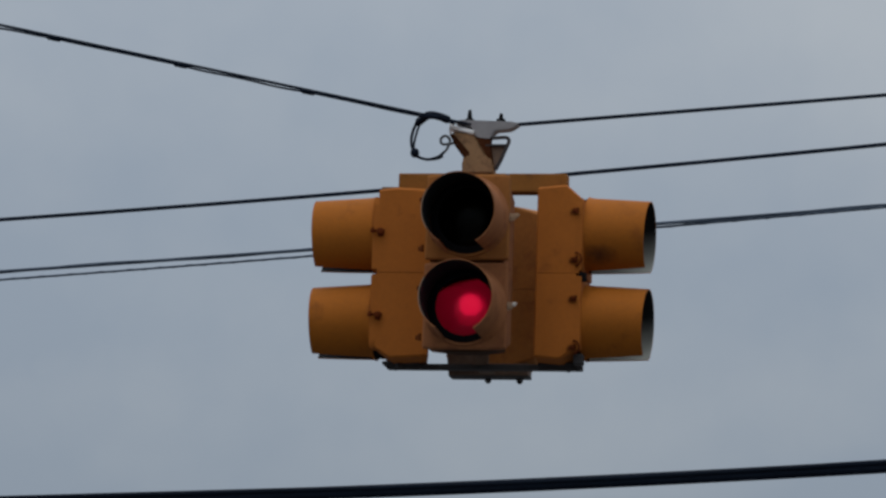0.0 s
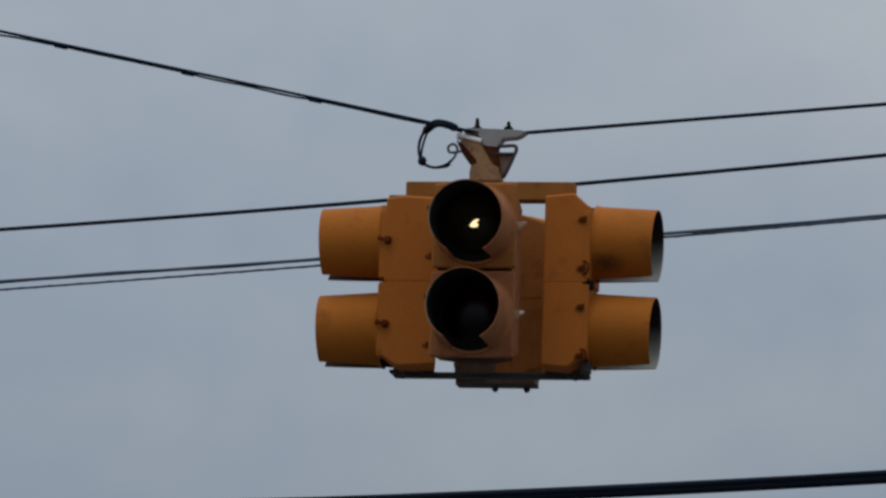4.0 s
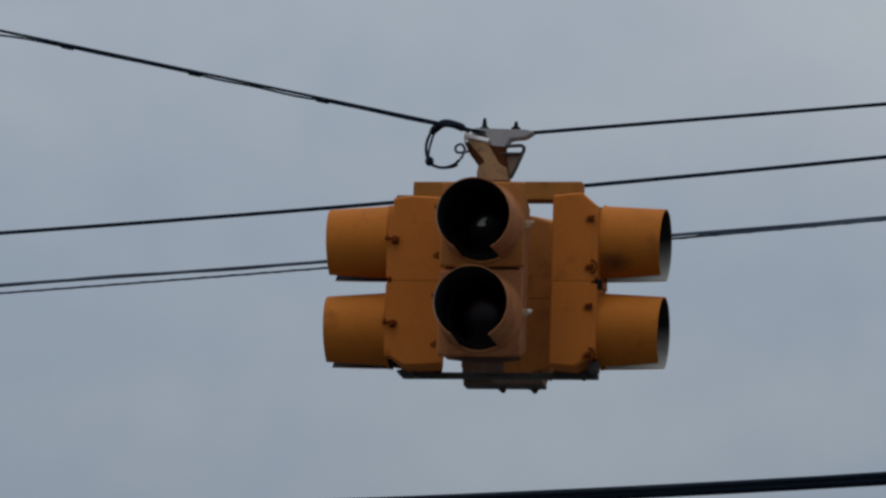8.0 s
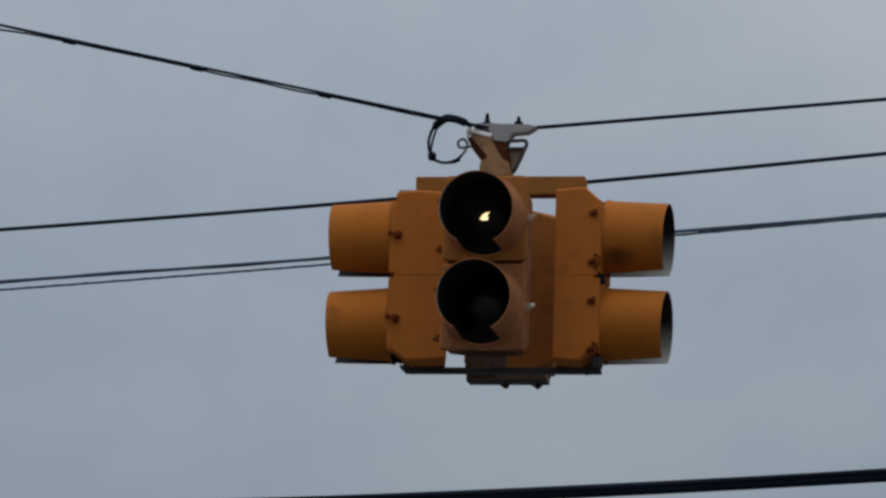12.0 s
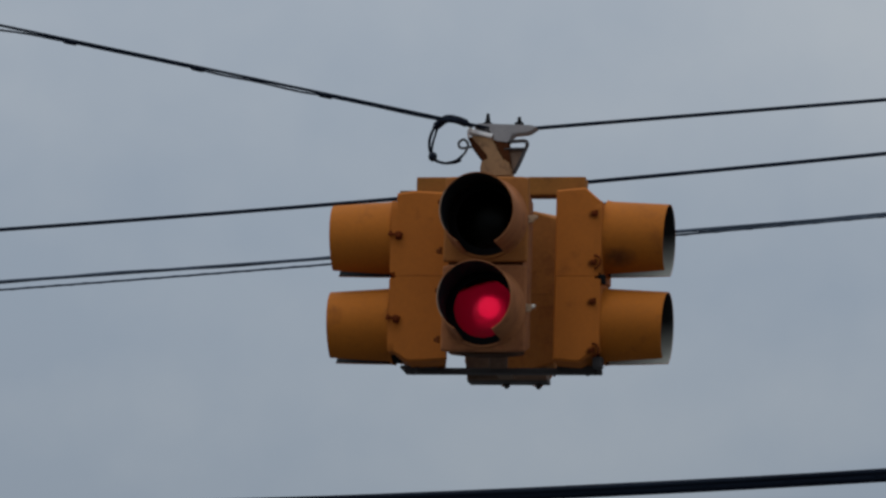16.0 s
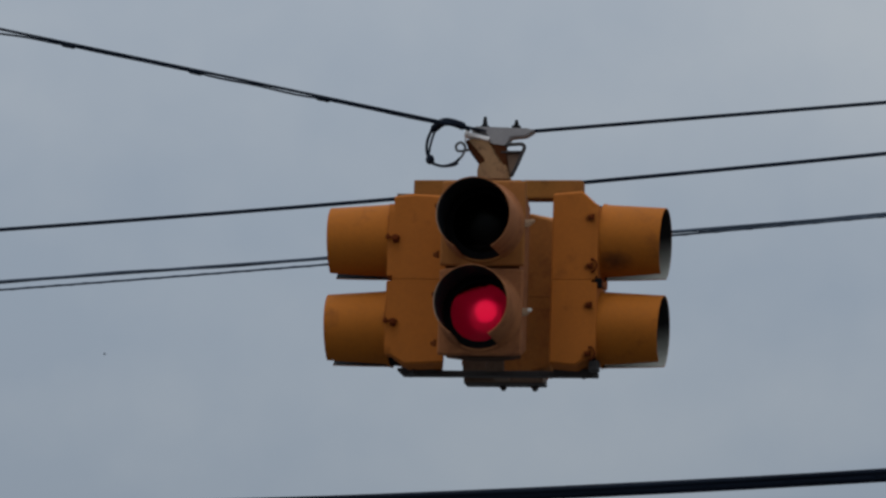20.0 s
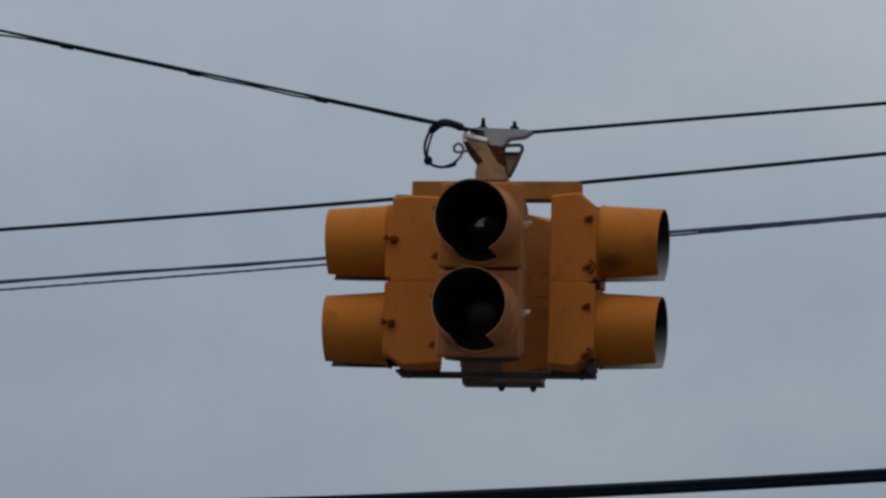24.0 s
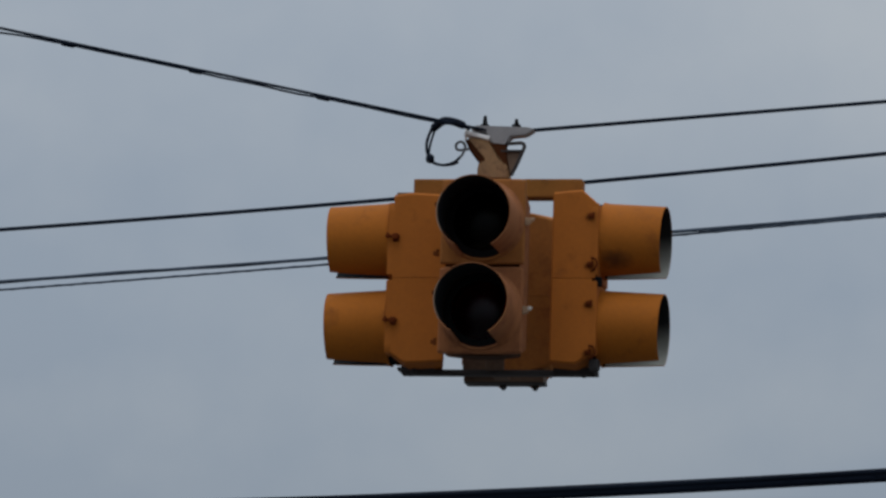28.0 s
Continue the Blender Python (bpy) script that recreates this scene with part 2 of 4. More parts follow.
def part(name, bm, mat, parent, label="", at=None):
    """One mesh object under a thing or part. bm: a bmesh, or mesh data made before."""
    me = bm if isinstance(bm, bpy.types.Mesh) else mesh_of(name, bm, mat)
    ob = new(name, me)
    ob.parent = parent
    if at is not None:
        ob.matrix_basis = at
    return tagged(ob, label)


def thing(name, at, label, category, group="", kind=""):
    ob = new(name)
    ob.matrix_basis = at
    return tagged(ob, label, category, group, kind)


def smooth(bm, degrees=40):
    for f in bm.faces:
        f.smooth = True
    for e in bm.edges:
        if len(e.link_faces) != 2 or e.calc_face_angle(0) > radians(degrees):
            e.smooth = False
    return bm


def box(sx, sy, sz, at=(0, 0, 0), edge=0.006, bm=None, turn=None):
    bm = bm or bmesh.new()
    m = Matrix.Translation(at) @ (turn or Matrix()) @ Matrix.Diagonal((sx, sy, sz, 1))
    made = bmesh.ops.create_cube(bm, size=1, matrix=m)["verts"]
    if edge:
        edges = {e for v in made for e in v.link_edges}
        bmesh.ops.bevel(bm, geom=list(edges), offset=edge, segments=2, affect="EDGES", profile=0.6)
    return bm


def rod(a, b, r, n=12, bm=None, r2=None):
    bm = bm or bmesh.new()
    a, b = Vector(a), Vector(b)
    m = Matrix.Translation((a + b) / 2) @ (b - a).to_track_quat("Z", "Y").to_matrix().to_4x4()
    bmesh.ops.create_cone(bm, cap_ends=True, segments=n, radius1=r, radius2=r if r2 is None else r2, depth=(b - a).length, matrix=m)
    return bm


def tube(points, r, n=8, bm=None):
    """A round cable along the points; r may be one radius or one a point."""
    bm = bm or bmesh.new()
    points = [Vector(p) for p in points]
    rings = []
    side = None
    for i, p in enumerate(points):
        ahead = (points[min(i + 1, len(points) - 1)] - points[max(i - 1, 0)]).normalized()
        if side is None:
            side = ahead.orthogonal().normalized()
        side = (side - ahead * side.dot(ahead)).normalized()
        up = ahead.cross(side)
        ri = r[i] if isinstance(r, (list, tuple)) else r
        rings.append([bm.verts.new(p + ri * (math.cos(a) * side + math.sin(a) * up)) for a in (2 * math.pi * k / n for k in range(n))])
    for one, two in zip(rings, rings[1:]):
        for k in range(n):
            bm.faces.new((one[k], one[(k + 1) % n], two[(k + 1) % n], two[k])).smooth = True
    bm.faces.new(rings[0][::-1])
    bm.faces.new(rings[-1])
    return bm


def curve_points(knots, steps=8):
    """A smooth line through the knots."""
    k = [Vector(p) for p in knots]
    k = [2 * k[0] - k[1]] + k + [2 * k[-1] - k[-2]]
    out = []
    for a, b, c, d in zip(k, k[1:], k[2:], k[3:]):
        for s in range(steps):
            t = s / steps
            out.append(0.5 * (2 * b + (c - a) * t + (2 * a - 5 * b + 4 * c - d) * t * t + (3 * b - a - 3 * c + d) * t ** 3))
    return out + [k[-2]]


# ---------- ground ----------
def build_ground():
    bm = bmesh.new()
    bmesh.ops.create_grid(bm, x_segments=8, y_segments=8, size=2500)
    ob = new("ground", mesh_of("ground", bm, ASPHALT))
    tagged(ob, "grey worn asphalt ground below the wires", "ground", kind="structure")


build_ground()

# ---------- the traffic light: four two-lamp heads round one axis ----------
CLAMP = Vector((0.230, 20.12, 6.112))   # where it hangs on the span wire
TURN, LEAN, NOD = -9.0, 1.85, 0.5        # its turn about the axis, its lean aside and forward
AXIS_X = 0.010                          # the heads' axis beside the clamp
SEAM = -0.6195                          # height of the joint between upper and lower lamps, from the clamp
LAMPS = (0.167, -0.187)                 # lens centres above and below that joint
RADIAL = 0.425                          # from the axis to the lens doors
LENS_R, OPEN_R, VISOR_R, VISOR_L, DROOP = 0.119, 0.1485, 0.1530, 0.249, 2.2
TOP, BOTTOM = 0.340, -0.360             # ends of a head, from the joint


def housing_mesh(top, wide, hipped, back, nose=0.040, paint=None, rear=0.008, crown=0.0, mitre=0.0):
    """A cast lamp housing seen from the door (towards -y): a box with a low hipped end and a sloped nose."""
    bm = bmesh.new()
    loops = []
    ridge = (-0.352, -0.358) if crown else (-0.330, -0.345)
    for y, half, drop, hip in ((-back, wide - 0.006, rear + 0.006, 0.028), (-back - 0.005, wide, rear, 0.026), (ridge[0], wide, -crown, 0.012),
                               (ridge[1], wide, 0.002 - crown, 0.010), (-RADIAL + (0.010 if crown else 0.024), wide, nose, 0.010)):
        hip = hip if hipped else 0.004
        end = TOP - drop if top else -(BOTTOM + drop) - (0.030 if hipped else 0)
        s = 1 if top else -1
        cut, joint = mitre if y > -0.3 else 0.0, -0.0095 if top else 0.0115
        outline = [(half, joint), (half, end - hip - 0.008), (half - 0.008, end - hip), (half * 0.45, end), (-half * 0.45, end), (-half + 0.008, end - hip), (-half, end - hip - 0.008), (-half, joint)]
        loops.append([bm.verts.new((x - (0.010 if hipped else 0), y + cut * (0.5 + 0.5 * x / half), s * z)) for x, z in outline])
    for one, two in zip(loops, loops[1:]):
        for k in range(len(one)):
            j = (k + 1) % len(one)
            bm.faces.new((one[k], one[j], two[j], two[k]))
    bm.faces.new(loops[0])
    bmesh.ops.recalc_face_normals(bm, faces=bm.faces)
    return mesh_of("lamp_housing", smooth(bm, 24), paint)


def door_mesh(z, top, mat):
    """The door: a rectangular cast plate with a round opening and a raised lip."""
    bm = bmesh.new()
    n, w = 64, 0.166 if mat in (FADED, DOOR_TAN) else 0.1634
    nose, lip = (0.002, 0.012) if mat in (FADED, DOOR_TAN) else (0.046, 0.003)
    hi, lo = (TOP - nose - z, -0.002 - z) if top else (-0.014 - z, BOTTOM + nose - z)
    y0, y1 = -RADIAL + 0.029, -RADIAL
    loops = []
    for y, r in ((y0 + 0.02, OPEN_R - 0.002), (y1 - 0.010, OPEN_R), (y1 - 0.010, OPEN_R + lip - 0.002), (y1, OPEN_R + lip)):
        loops.append([bm.verts.new((r * math.sin(2 * math.pi * k / n), y, r * math.cos(2 * math.pi * k / n))) for k in range(n)])
    round_off = 0.006 if mat in (FADED, DOOR_TAN) else 0.003
    for inset, y in ((round_off, y1 + 0.001), (0.0, y1 + round_off), (0.0, y0)):
        edge = []
        for k in range(n):
            a = 2 * math.pi * k / n
            s, c = math.sin(a), math.cos(a)
            r = min((w - inset) / max(abs(s), 1e-6), ((hi if c > 0 else -lo) - inset) / max(abs(c), 1e-6))
            edge.append(bm.verts.new((r * s, y, r * c)))
        loops.append(edge)
    for one, two in zip(loops, loops[1:]):
        for k in range(n):
            j = (k + 1) % n
            bm.faces.new((one[k], one[j], two[j], two[k]))
    for f in bm.faces:
        f.material_index = 1 if all(v.co.x ** 2 + v.co.z ** 2 < (OPEN_R + 0.002) ** 2 for v in f.verts) else 0
    bmesh.ops.recalc_face_normals(bm, faces=bm.faces)
    return mesh_of("lamp_door", smooth(bm, 30), [mat, BLACK])


def ring_mesh():
    """The black seat of the glass, between the door and the lens."""
    bm = bmesh.new()
    n = 48
    loops = [[bm.verts.new((r * math.sin(2 * math.pi * k / n), y, r * math.cos(2 * math.pi * k / n))) for k in range(n)]
             for r, y in ((LENS_R - 0.001, 0.012), (LENS_R - 0.001, -0.004), (LENS_R + 0.006, -0.006), (OPEN_R + 0.001, 0.002))]
    for one, two in zip(loops, loops[1:]):
        for k in range(n):
            j = (k + 1) % n
            bm.faces.new((one[k], one[j], two[j], two[k])).smooth = True
    return mesh_of("lens_ring", bm, BLACK)


def visor_mesh(paint, inner_paint):
    """A tunnel visor with an open slot below: yellow outside, black inside."""
    bm = bmesh.new()
    n, thick = 56, 0.004
    steps = [0.0, 0.003, 0.008, 0.016, 0.030, 0.09, 0.17, VISOR_L - 0.006, VISOR_L]
    front = paint is FADED
    grid = []
    for inner in (0, 1):
        rows = []
        for s in steps:
            r = VISOR_R - thick * inner + (0 if inner else (0.014 if front else 0.004) * max(0.0, 1 - s / 0.030) ** 2.5) - 0.006 * s / VISOR_L
            gap = radians(30 if front else 14 + 14 * s / VISOR_L)
            arc = [-math.pi + gap + (2 * math.pi - 2 * gap) * k / n for k in range(n + 1)]
            rows.append([bm.verts.new((r * math.sin(a), -s, r * math.cos(a))) for a in arc])
        grid.append(rows)
    outside, inside = grid
    for rows, slot in ((outside, 0), (inside, 1)):
        for one, two in zip(rows, rows[1:]):
            for k in range(n):
                bm.faces.new((one[k], one[k + 1], two[k + 1], two[k])).material_index = slot
    for i in (0, -1):
        for k in range(n):
            # The front rim takes its painted highlight on one side only.
            bm.faces.new((outside[i][k], outside[i][k + 1], inside[i][k + 1], inside[i][k])).material_index = 2 if front and i and 0.08 * n < k < 0.30 * n else 0
    for k in (0, -1):
        for i in range(len(steps) - 1):
            bm.faces.new((outside[i][k], outside[i + 1][k], inside[i + 1][k], inside[i][k]))
    bmesh.ops.recalc_face_normals(bm, faces=bm.faces)
    return mesh_of("visor", smooth(bm, 50), [paint, inner_paint, LIT_RIM])


def lens_mesh(glass):
    """A shallow glass dome."""
    bm = bmesh.new()
    n, bulge = 40, 0.022
    tip = bm.verts.new((0, -bulge, 0))
    last = None
    for i in range(1, 8):
        f = i / 7
        ring = [bm.verts.new((LENS_R * f * math.sin(2 * math.pi * k / n), -bulge * (1 - f * f), LENS_R * f * math.cos(2 * math.pi * k / n))) for k in range(n)]
        for k in range(n):
            j = (k + 1) % n
            bm.faces.new((tip, ring[j], ring[k]) if last is None else (last[k], last[j], ring[j], ring[k])).smooth = True
        last = ring
    bmesh.ops.recalc_face_normals(bm, faces=bm.faces)
    return mesh_of("lens", bm, glass)


def bowl_mesh(deep):
    """The dark inside of a lamp, behind its lens."""
    bm = bmesh.new()
    n, rows = 32, []
    for i in range(9):
        f = i / 8
        r = (LENS_R + 0.002) * math.sqrt(1 - f ** 5) if i < 8 else 0.01
        rows.append([bm.verts.new((r * math.sin(2 * math.pi * k / n), deep * f, r * math.cos(2 * math.pi * k / n))) for k in range(n)])
    for one, two in zip(rows, rows[1:]):
        for k in range(n):
            j = (k + 1) % n
            bm.faces.new((one[k], one[j], two[j], two[k])).smooth = True
    bm.faces.new(rows[-1])
    return mesh_of("lamp_bowl", bm, BLACK)


def dimming_plate_mesh(start, end):
    """An added black plate that darkens part of a lens, cut off along the chord between two clock angles (degrees)."""
    bm = bmesh.new()
    a0, a1, n = radians(start), radians(end), 24
    arc = [(LENS_R * math.sin(a0 + (a1 - a0) * k / n), LENS_R * math.cos(a0 + (a1 - a0) * k / n)) for k in range(n + 1)]
    front = [bm.verts.new((x, 0.014, z)) for x, z in arc]
    rear = [bm.verts.new((x, 0.016, z)) for x, z in arc]
    bm.faces.new(front)
    bm.faces.new(rear[::-1])
    for k in range(n + 1):
        j = (k + 1) % (n + 1)
        bm.faces.new((front[k], rear[k], rear[j], front[j]))
    bmesh.ops.recalc_face_normals(bm, faces=bm.faces)
    return mesh_of("lens_baffle", bm, BLACK)


def ball_mesh(name, r, mat, squash=(1, 1, 1)):
    bm = bmesh.new()
    bmesh.ops.create_uvsphere(bm, u_segments=24, v_segments=14, radius=r, matrix=Matrix.Diagonal((*squash, 1)))
    return mesh_of(name, smooth(bm, 80), mat)


def dish_mesh():
    """A shallow reflector round the rear of a lamp."""
    bm = bmesh.new()
    n, rows = 28, []
    for r, y in ((0.062, 0.030), (0.060, 0.034), (0.048, 0.046), (0.030, 0.056), (0.010, 0.060)):
        rows.append([bm.verts.new((r * math.sin(2 * math.pi * k / n), y, r * math.cos(2 * math.pi * k / n))) for k in range(n)])
    for one, two in zip(rows, rows[1:]):
        for k in range(n):
            j = (k + 1) % n
            bm.faces.new((one[k], one[j], two[j], two[k])).smooth = True
    bm.faces.new(rows[-1])
    return mesh_of("reflector", bm, DISH)


def drum_mesh():
    """An added, unseen square drum that makes its lamp flash: four panes (clear, dark smoked, opaque, smoked) and two
    lids.
    """
    bm = bmesh.new()
    h, z = 0.080, 0.082
    corner = [(-h, -h), (h, -h), (h, h), (-h, h)]
    low, high = ([bm.verts.new((x, y, s * z)) for x, y in corner] for s in (-1, 1))
    for k in range(4):
        j = (k + 1) % 4
        bm.faces.new((low[k], low[j], high[j], high[k])).material_index = k
    for lid in (low[::-1], high):
        bm.faces.new(lid).material_index = 4
    return mesh_of("flasher_drum", bm, [*PANES, BLACK])


def spark_mesh():
    """A small lamp with a notch, as narrow-beam lamps show from aside."""
    bm = bmesh.new()
    outline = [(-0.020, -0.012), (-0.010, -0.018), (0.010, -0.018), (0.017, -0.008), (0.007, -0.001), (0.009, 0.007), (0.019, 0.015), (0.004, 0.013), (-0.009, 0.004)]
    front = [bm.verts.new((x, -0.006, z)) for x, z in outline]
    rear = [bm.verts.new((x * 0.8, 0.006, z * 0.8)) for x, z in outline]
    bm.faces.new(front)
    bm.faces.new(rear[::-1])
    for k in range(len(outline)):
        j = (k + 1) % len(outline)
        bm.faces.new((front[k], rear[k], rear[j], front[j]))
    bmesh.ops.recalc_face_normals(bm, faces=bm.faces)
    return mesh_of("lamp", bm, AMBER_GLOW)


def hinge_mesh(loop):
    """A hinge lug with its pin, and where it has one the bent wire loop that keeps the door shut."""
    bm = box(0.010, 0.018, 0.016, (0, 0.002, 0), 0.005)
    rod((0, -0.008, -0.011), (0, -0.008, 0.011), 0.0055, 10, bm)
    if loop:
        tube(curve_points([(0.004, -0.004, 0.027), (-0.008, -0.020, 0.020), (-0.008, -0.029, -0.001), (-0.006, -0.020, -0.020), (0.004, -0.006, -0.027)], 6), 0.0042, 6, bm)
    return mesh_of("hinge", bm, RUST)


def wide_hinge_mesh():
    """A short strap hinge on the edge of a front door, with two knuckles on its pin."""
    bm = box(0.022, 0.016, 0.018, (-0.004, 0.0, 0), 0.005)
    for z in (-0.008, 0.008):
        rod((0.004, -0.010, z - 0.006), (0.004, -0.010, z + 0.006), 0.007, 10, bm)
    return mesh_of("hinge", bm, LIGHT_RUST)


def rust_patch(rng, size, mat):
    """A thin ragged scab of rust on a side wall (facing x)."""
    bm = bmesh.new()
    n = 14
    reach = [size * (0.72 + 0.28 * rng.random()) * (1.25 if n * 0.6 < k < n * 0.9 else 0.85) for k in range(n)]
    out = [bm.verts.new((0.0, reach[k] * math.cos(2 * math.pi * k / n), reach[k] * math.sin(2 * math.pi * k / n))) for k in range(n)]
    top = [bm.verts.new((-0.0042, 0.85 * v.co.y, 0.85 * v.co.z)) for v in out]
    bm.faces.new(top)
    for k in range(n):
        j = (k + 1) % n
        bm.faces.new((out[k], out[j], top[j], top[k]))
    bmesh.ops.recalc_face_normals(bm, faces=bm.faces)
    return mesh_of("rust_patch", bm, mat)


def smear_mesh(rng):
    """A thin ragged smear on the flank of a visor, below its middle, near the door."""
    bm = bmesh.new()
    nu, nv = 12, 8
    grid = []
    for i in range(nu + 1):
        u = i / nu
        row = []
        for k in range(nv + 1):
            v = k / nv
            edge = 0.012 * math.sin(5 * u) + 0.010 * (rng.random() - 0.5) if 0 < k < nv else 0.016 * (rng.random() - 0.5)
            a = radians(-84 - 66 * v) + edge
            along = 0.006 + (0.180 + 0.010 * (rng.random() - 0.5)) * u
            r = VISOR_R - 0.006 * along / VISOR_L + (0.0016 if 0 < i < nu and 0 < k < nv else -0.0006)
            row.append(bm.verts.new((r * math.sin(a), -along, r * math.cos(a))))
        grid.append(row)
    for one, two in zip(grid, grid[1:]):
        for k in range(nv):
            bm.faces.new((one[k], one[k + 1], two[k + 1], two[k])).smooth = True
    bmesh.ops.recalc_face_normals(bm, faces=bm.faces)
    return mesh_of("smear", bm, SMEAR)


def latch_mesh(mat):
    """A rusted wing nut on its bolt at the edge of a side door."""
    bm = rod((0, 0.022, 0), (0, -0.036, 0), 0.006, 8)
    box(0.014, 0.012, 0.022, (0.004, -0.026, 0.002), 0.004, bm)
    box(0.022, 0.024, 0.026, (-0.002, 0.004, -0.002), 0.006, bm)
    return mesh_of("latch", bm, mat)


light = thing("traffic_light", pose(*CLAMP, NOD, LEAN, TURN), "worn yellow four-way flashing traffic light hanging from a span wire", "traffic light")
DRUMS = {}


def wing_latch_mesh(mat, tip):
    """A wing-nut latch that stands out sideways from a door's edge, with a tip of its own colour."""
    bm = bmesh.new()
    outline = [(-0.012, -0.018), (0.004, -0.016), (0.022, 0.002), (0.028, 0.010), (0.018, 0.013), (0.002, 0.012), (-0.012, 0.014)]
    ends = [[bm.verts.new((x, y, z)) for x, z in outline] for y in (-0.022, -0.008)]
    bm.faces.new(ends[0])
    bm.faces.new(ends[1][::-1])
    for k in range(len(outline)):
        j = (k + 1) % len(outline)
        bm.faces.new((ends[0][j], ends[0][k], ends[1][k], ends[1][j])).material_index = 1 if k in (2, 3) else 0
    bmesh.ops.recalc_face_normals(bm, faces=bm.faces)
    made = set(bm.faces)
    box(0.016, 0.014, 0.015, (0.016, -0.018, 0.004), 0.004, bm)
    for f in bm.faces:
        if f not in made:
            f.material_index = 1
    rod((-0.006, 0.014, 0), (-0.006, -0.028, 0), 0.006, 8, bm)
    return mesh_of("latch", bm, [mat, tip])


def build_heads():
    housings = {(top, way): housing_mesh(top, wide, way == 180, 0.239 if way else 0.150, paint=BROWNED if way == 180 else HOUSING_YELLOW if way else FADED, rear=0.008 if way else 0.052) for top in (True, False) for way, wide in ((0, 0.147), (90, 0.163), (180, 0.184))}
    housings[True, 90] = housing_mesh(True, 0.163, False, 0.239, paint=HOUSING_YELLOW, rear=-0.002, crown=0.012)
    housings[True, 270] = housing_mesh(True, 0.163, False, 0.239, 0.010, HOUSING_YELLOW, mitre=0.056)
    housings[False, 270] = housing_mesh(False, 0.163, False, 0.239, paint=HOUSING_YELLOW, mitre=0.056)
    doors = {(top, front): door_mesh(LAMPS[0 if top else 1], top, (DOOR_TAN if top else FADED) if front else HOUSING_YELLOW) for top in (True, False) for front in (True, False)}
    visor, side_visor, bowl, drum, ring = visor_mesh(FADED, VISOR_BLACK), visor_mesh(YELLOW, VISOR_GRADED), bowl_mesh(0.255), drum_mesh(), ring_mesh()
    shallow, plain_visor = bowl_mesh(0.150), visor_mesh(YELLOW, VISOR_BLACK)
    red, amber, dark = lens_mesh(RED_GLASS), lens_mesh(AMBER_GLASS), lens_mesh(DARK_GLASS)
    hinge, looped, wide, latch, bright, tan = hinge_mesh(False), hinge_mesh(True), wide_hinge_mesh(), latch_mesh(RUST), wing_latch_mesh(PALE_TAN, BRIGHT), wing_latch_mesh(PALE_TAN, PALE_TAN)
    rng = random.Random(11)
    for way in (0, 90, 180, 270):
        for top in (True, False):
            z = LAMPS[0] if top else LAMPS[1]
            front = way == 0
            body = part("lamp_housing", housings[top, way], None, light, at=pose(AXIS_X, 0, SEAM, 0, 0, way))
            at_lens = Matrix.Translation((0, -RADIAL + 0.006, z))
            part("lamp_door", doors[top, front], None, body, "faded brownish yellow lamp door" if front else "", at=Matrix.Translation((0, 0, z)))
            part("visor", visor if front else plain_visor if way == 270 else side_visor, None, body, "faded brownish tunnel visor, black inside" if front else "yellow tunnel visor, black inside" if way == 270 else "yellow tunnel visor, inside painted paler below as if lit", at=Matrix.Translation((0, -RADIAL - 0.002, z)) @ pose(0, 0, 0, 0.2 if front and not top else DROOP, 0, -3.0 if way == 90 else 0.0))
            glass = (amber if top else red) if front else dark
            word = ("smoked amber lamp glass" if top else "red lamp glass") if front else "dark unlit lamp glass"
            part("lens", glass, None, body, word, at=at_lens)
            part("lens_ring", ring, None, body, "black lens seat", at=at_lens)
            part("lamp_bowl", bowl if front else shallow, None, body, at=at_lens @ Matrix.Translation((0, 0.006, 0)))
            for dz in (0.075, -0.122):
                part("hinge", looped if way == 90 and dz < 0 else wide if front else hinge, None, body, "rusty hinge with a wire loop" if way == 90 and dz < 0 else "rusty hinge", at=pose(-0.184 if front else -0.170, -RADIAL + 0.030, z + dz))
                if way == 90:
                    part("rust_patch", rust_patch(rng, 0.026 + 0.006 * rng.random(), RUST_STAIN), None, body, "rust bleeding from a hinge", at=pose(-0.163, -RADIAL + 0.036, z + dz - 0.006))
            if way == 90 and top:
                part("smear", smear_mesh(rng), None, body, "brown sooty smear on the visor", at=Matrix.Translation((0, -RADIAL - 0.002, z)) @ pose(0, 0, 0, DROOP, 0, -3.0))
            if way == 270:
                part("rust_patch", rust_patch(rng, 0.018, RUST), None, body, "rust bleeding from a latch", at=pose(0.163, -RADIAL + 0.034, z + (-0.013 if top else 0.002), 0, 0, 180))
            part("latch", (tan if top else bright) if front else latch, None, body, ("faded wing-nut latch" if top else "bright wing-nut latch") if front else "rusty wing-nut latch", at=pose(0.178 if front else 0.174, -RADIAL + 0.030, z + (-0.010 if way == 270 and top else 0.005)))
            if front:
                if top:
                    part("lamp", spark_mesh(), None, body, "small pale lamp", at=at_lens @ Matrix.Translation((-0.014, 0.075, 0.024)))
                else:
                    part("lamp", ball_mesh("lamp", 0.040, RED_GLOW), None, body, "glowing lamp", at=at_lens @ Matrix.Translation((0.003, 0.130, 0.021)))
                    # Unseen plates added to dim the glass at upper left and lower right.
                    for start, end in ((-66, 30), (92, 172)):
                        part("lens_baffle", dimming_plate_mesh(start, end), None, body, "added black plate that dims part of the glass", at=at_lens)
                    part("reflector", dish_mesh(), None, body, "pale reflector behind the lamp", at=at_lens @ Matrix.Translation((0, 0.130, 0.010)))
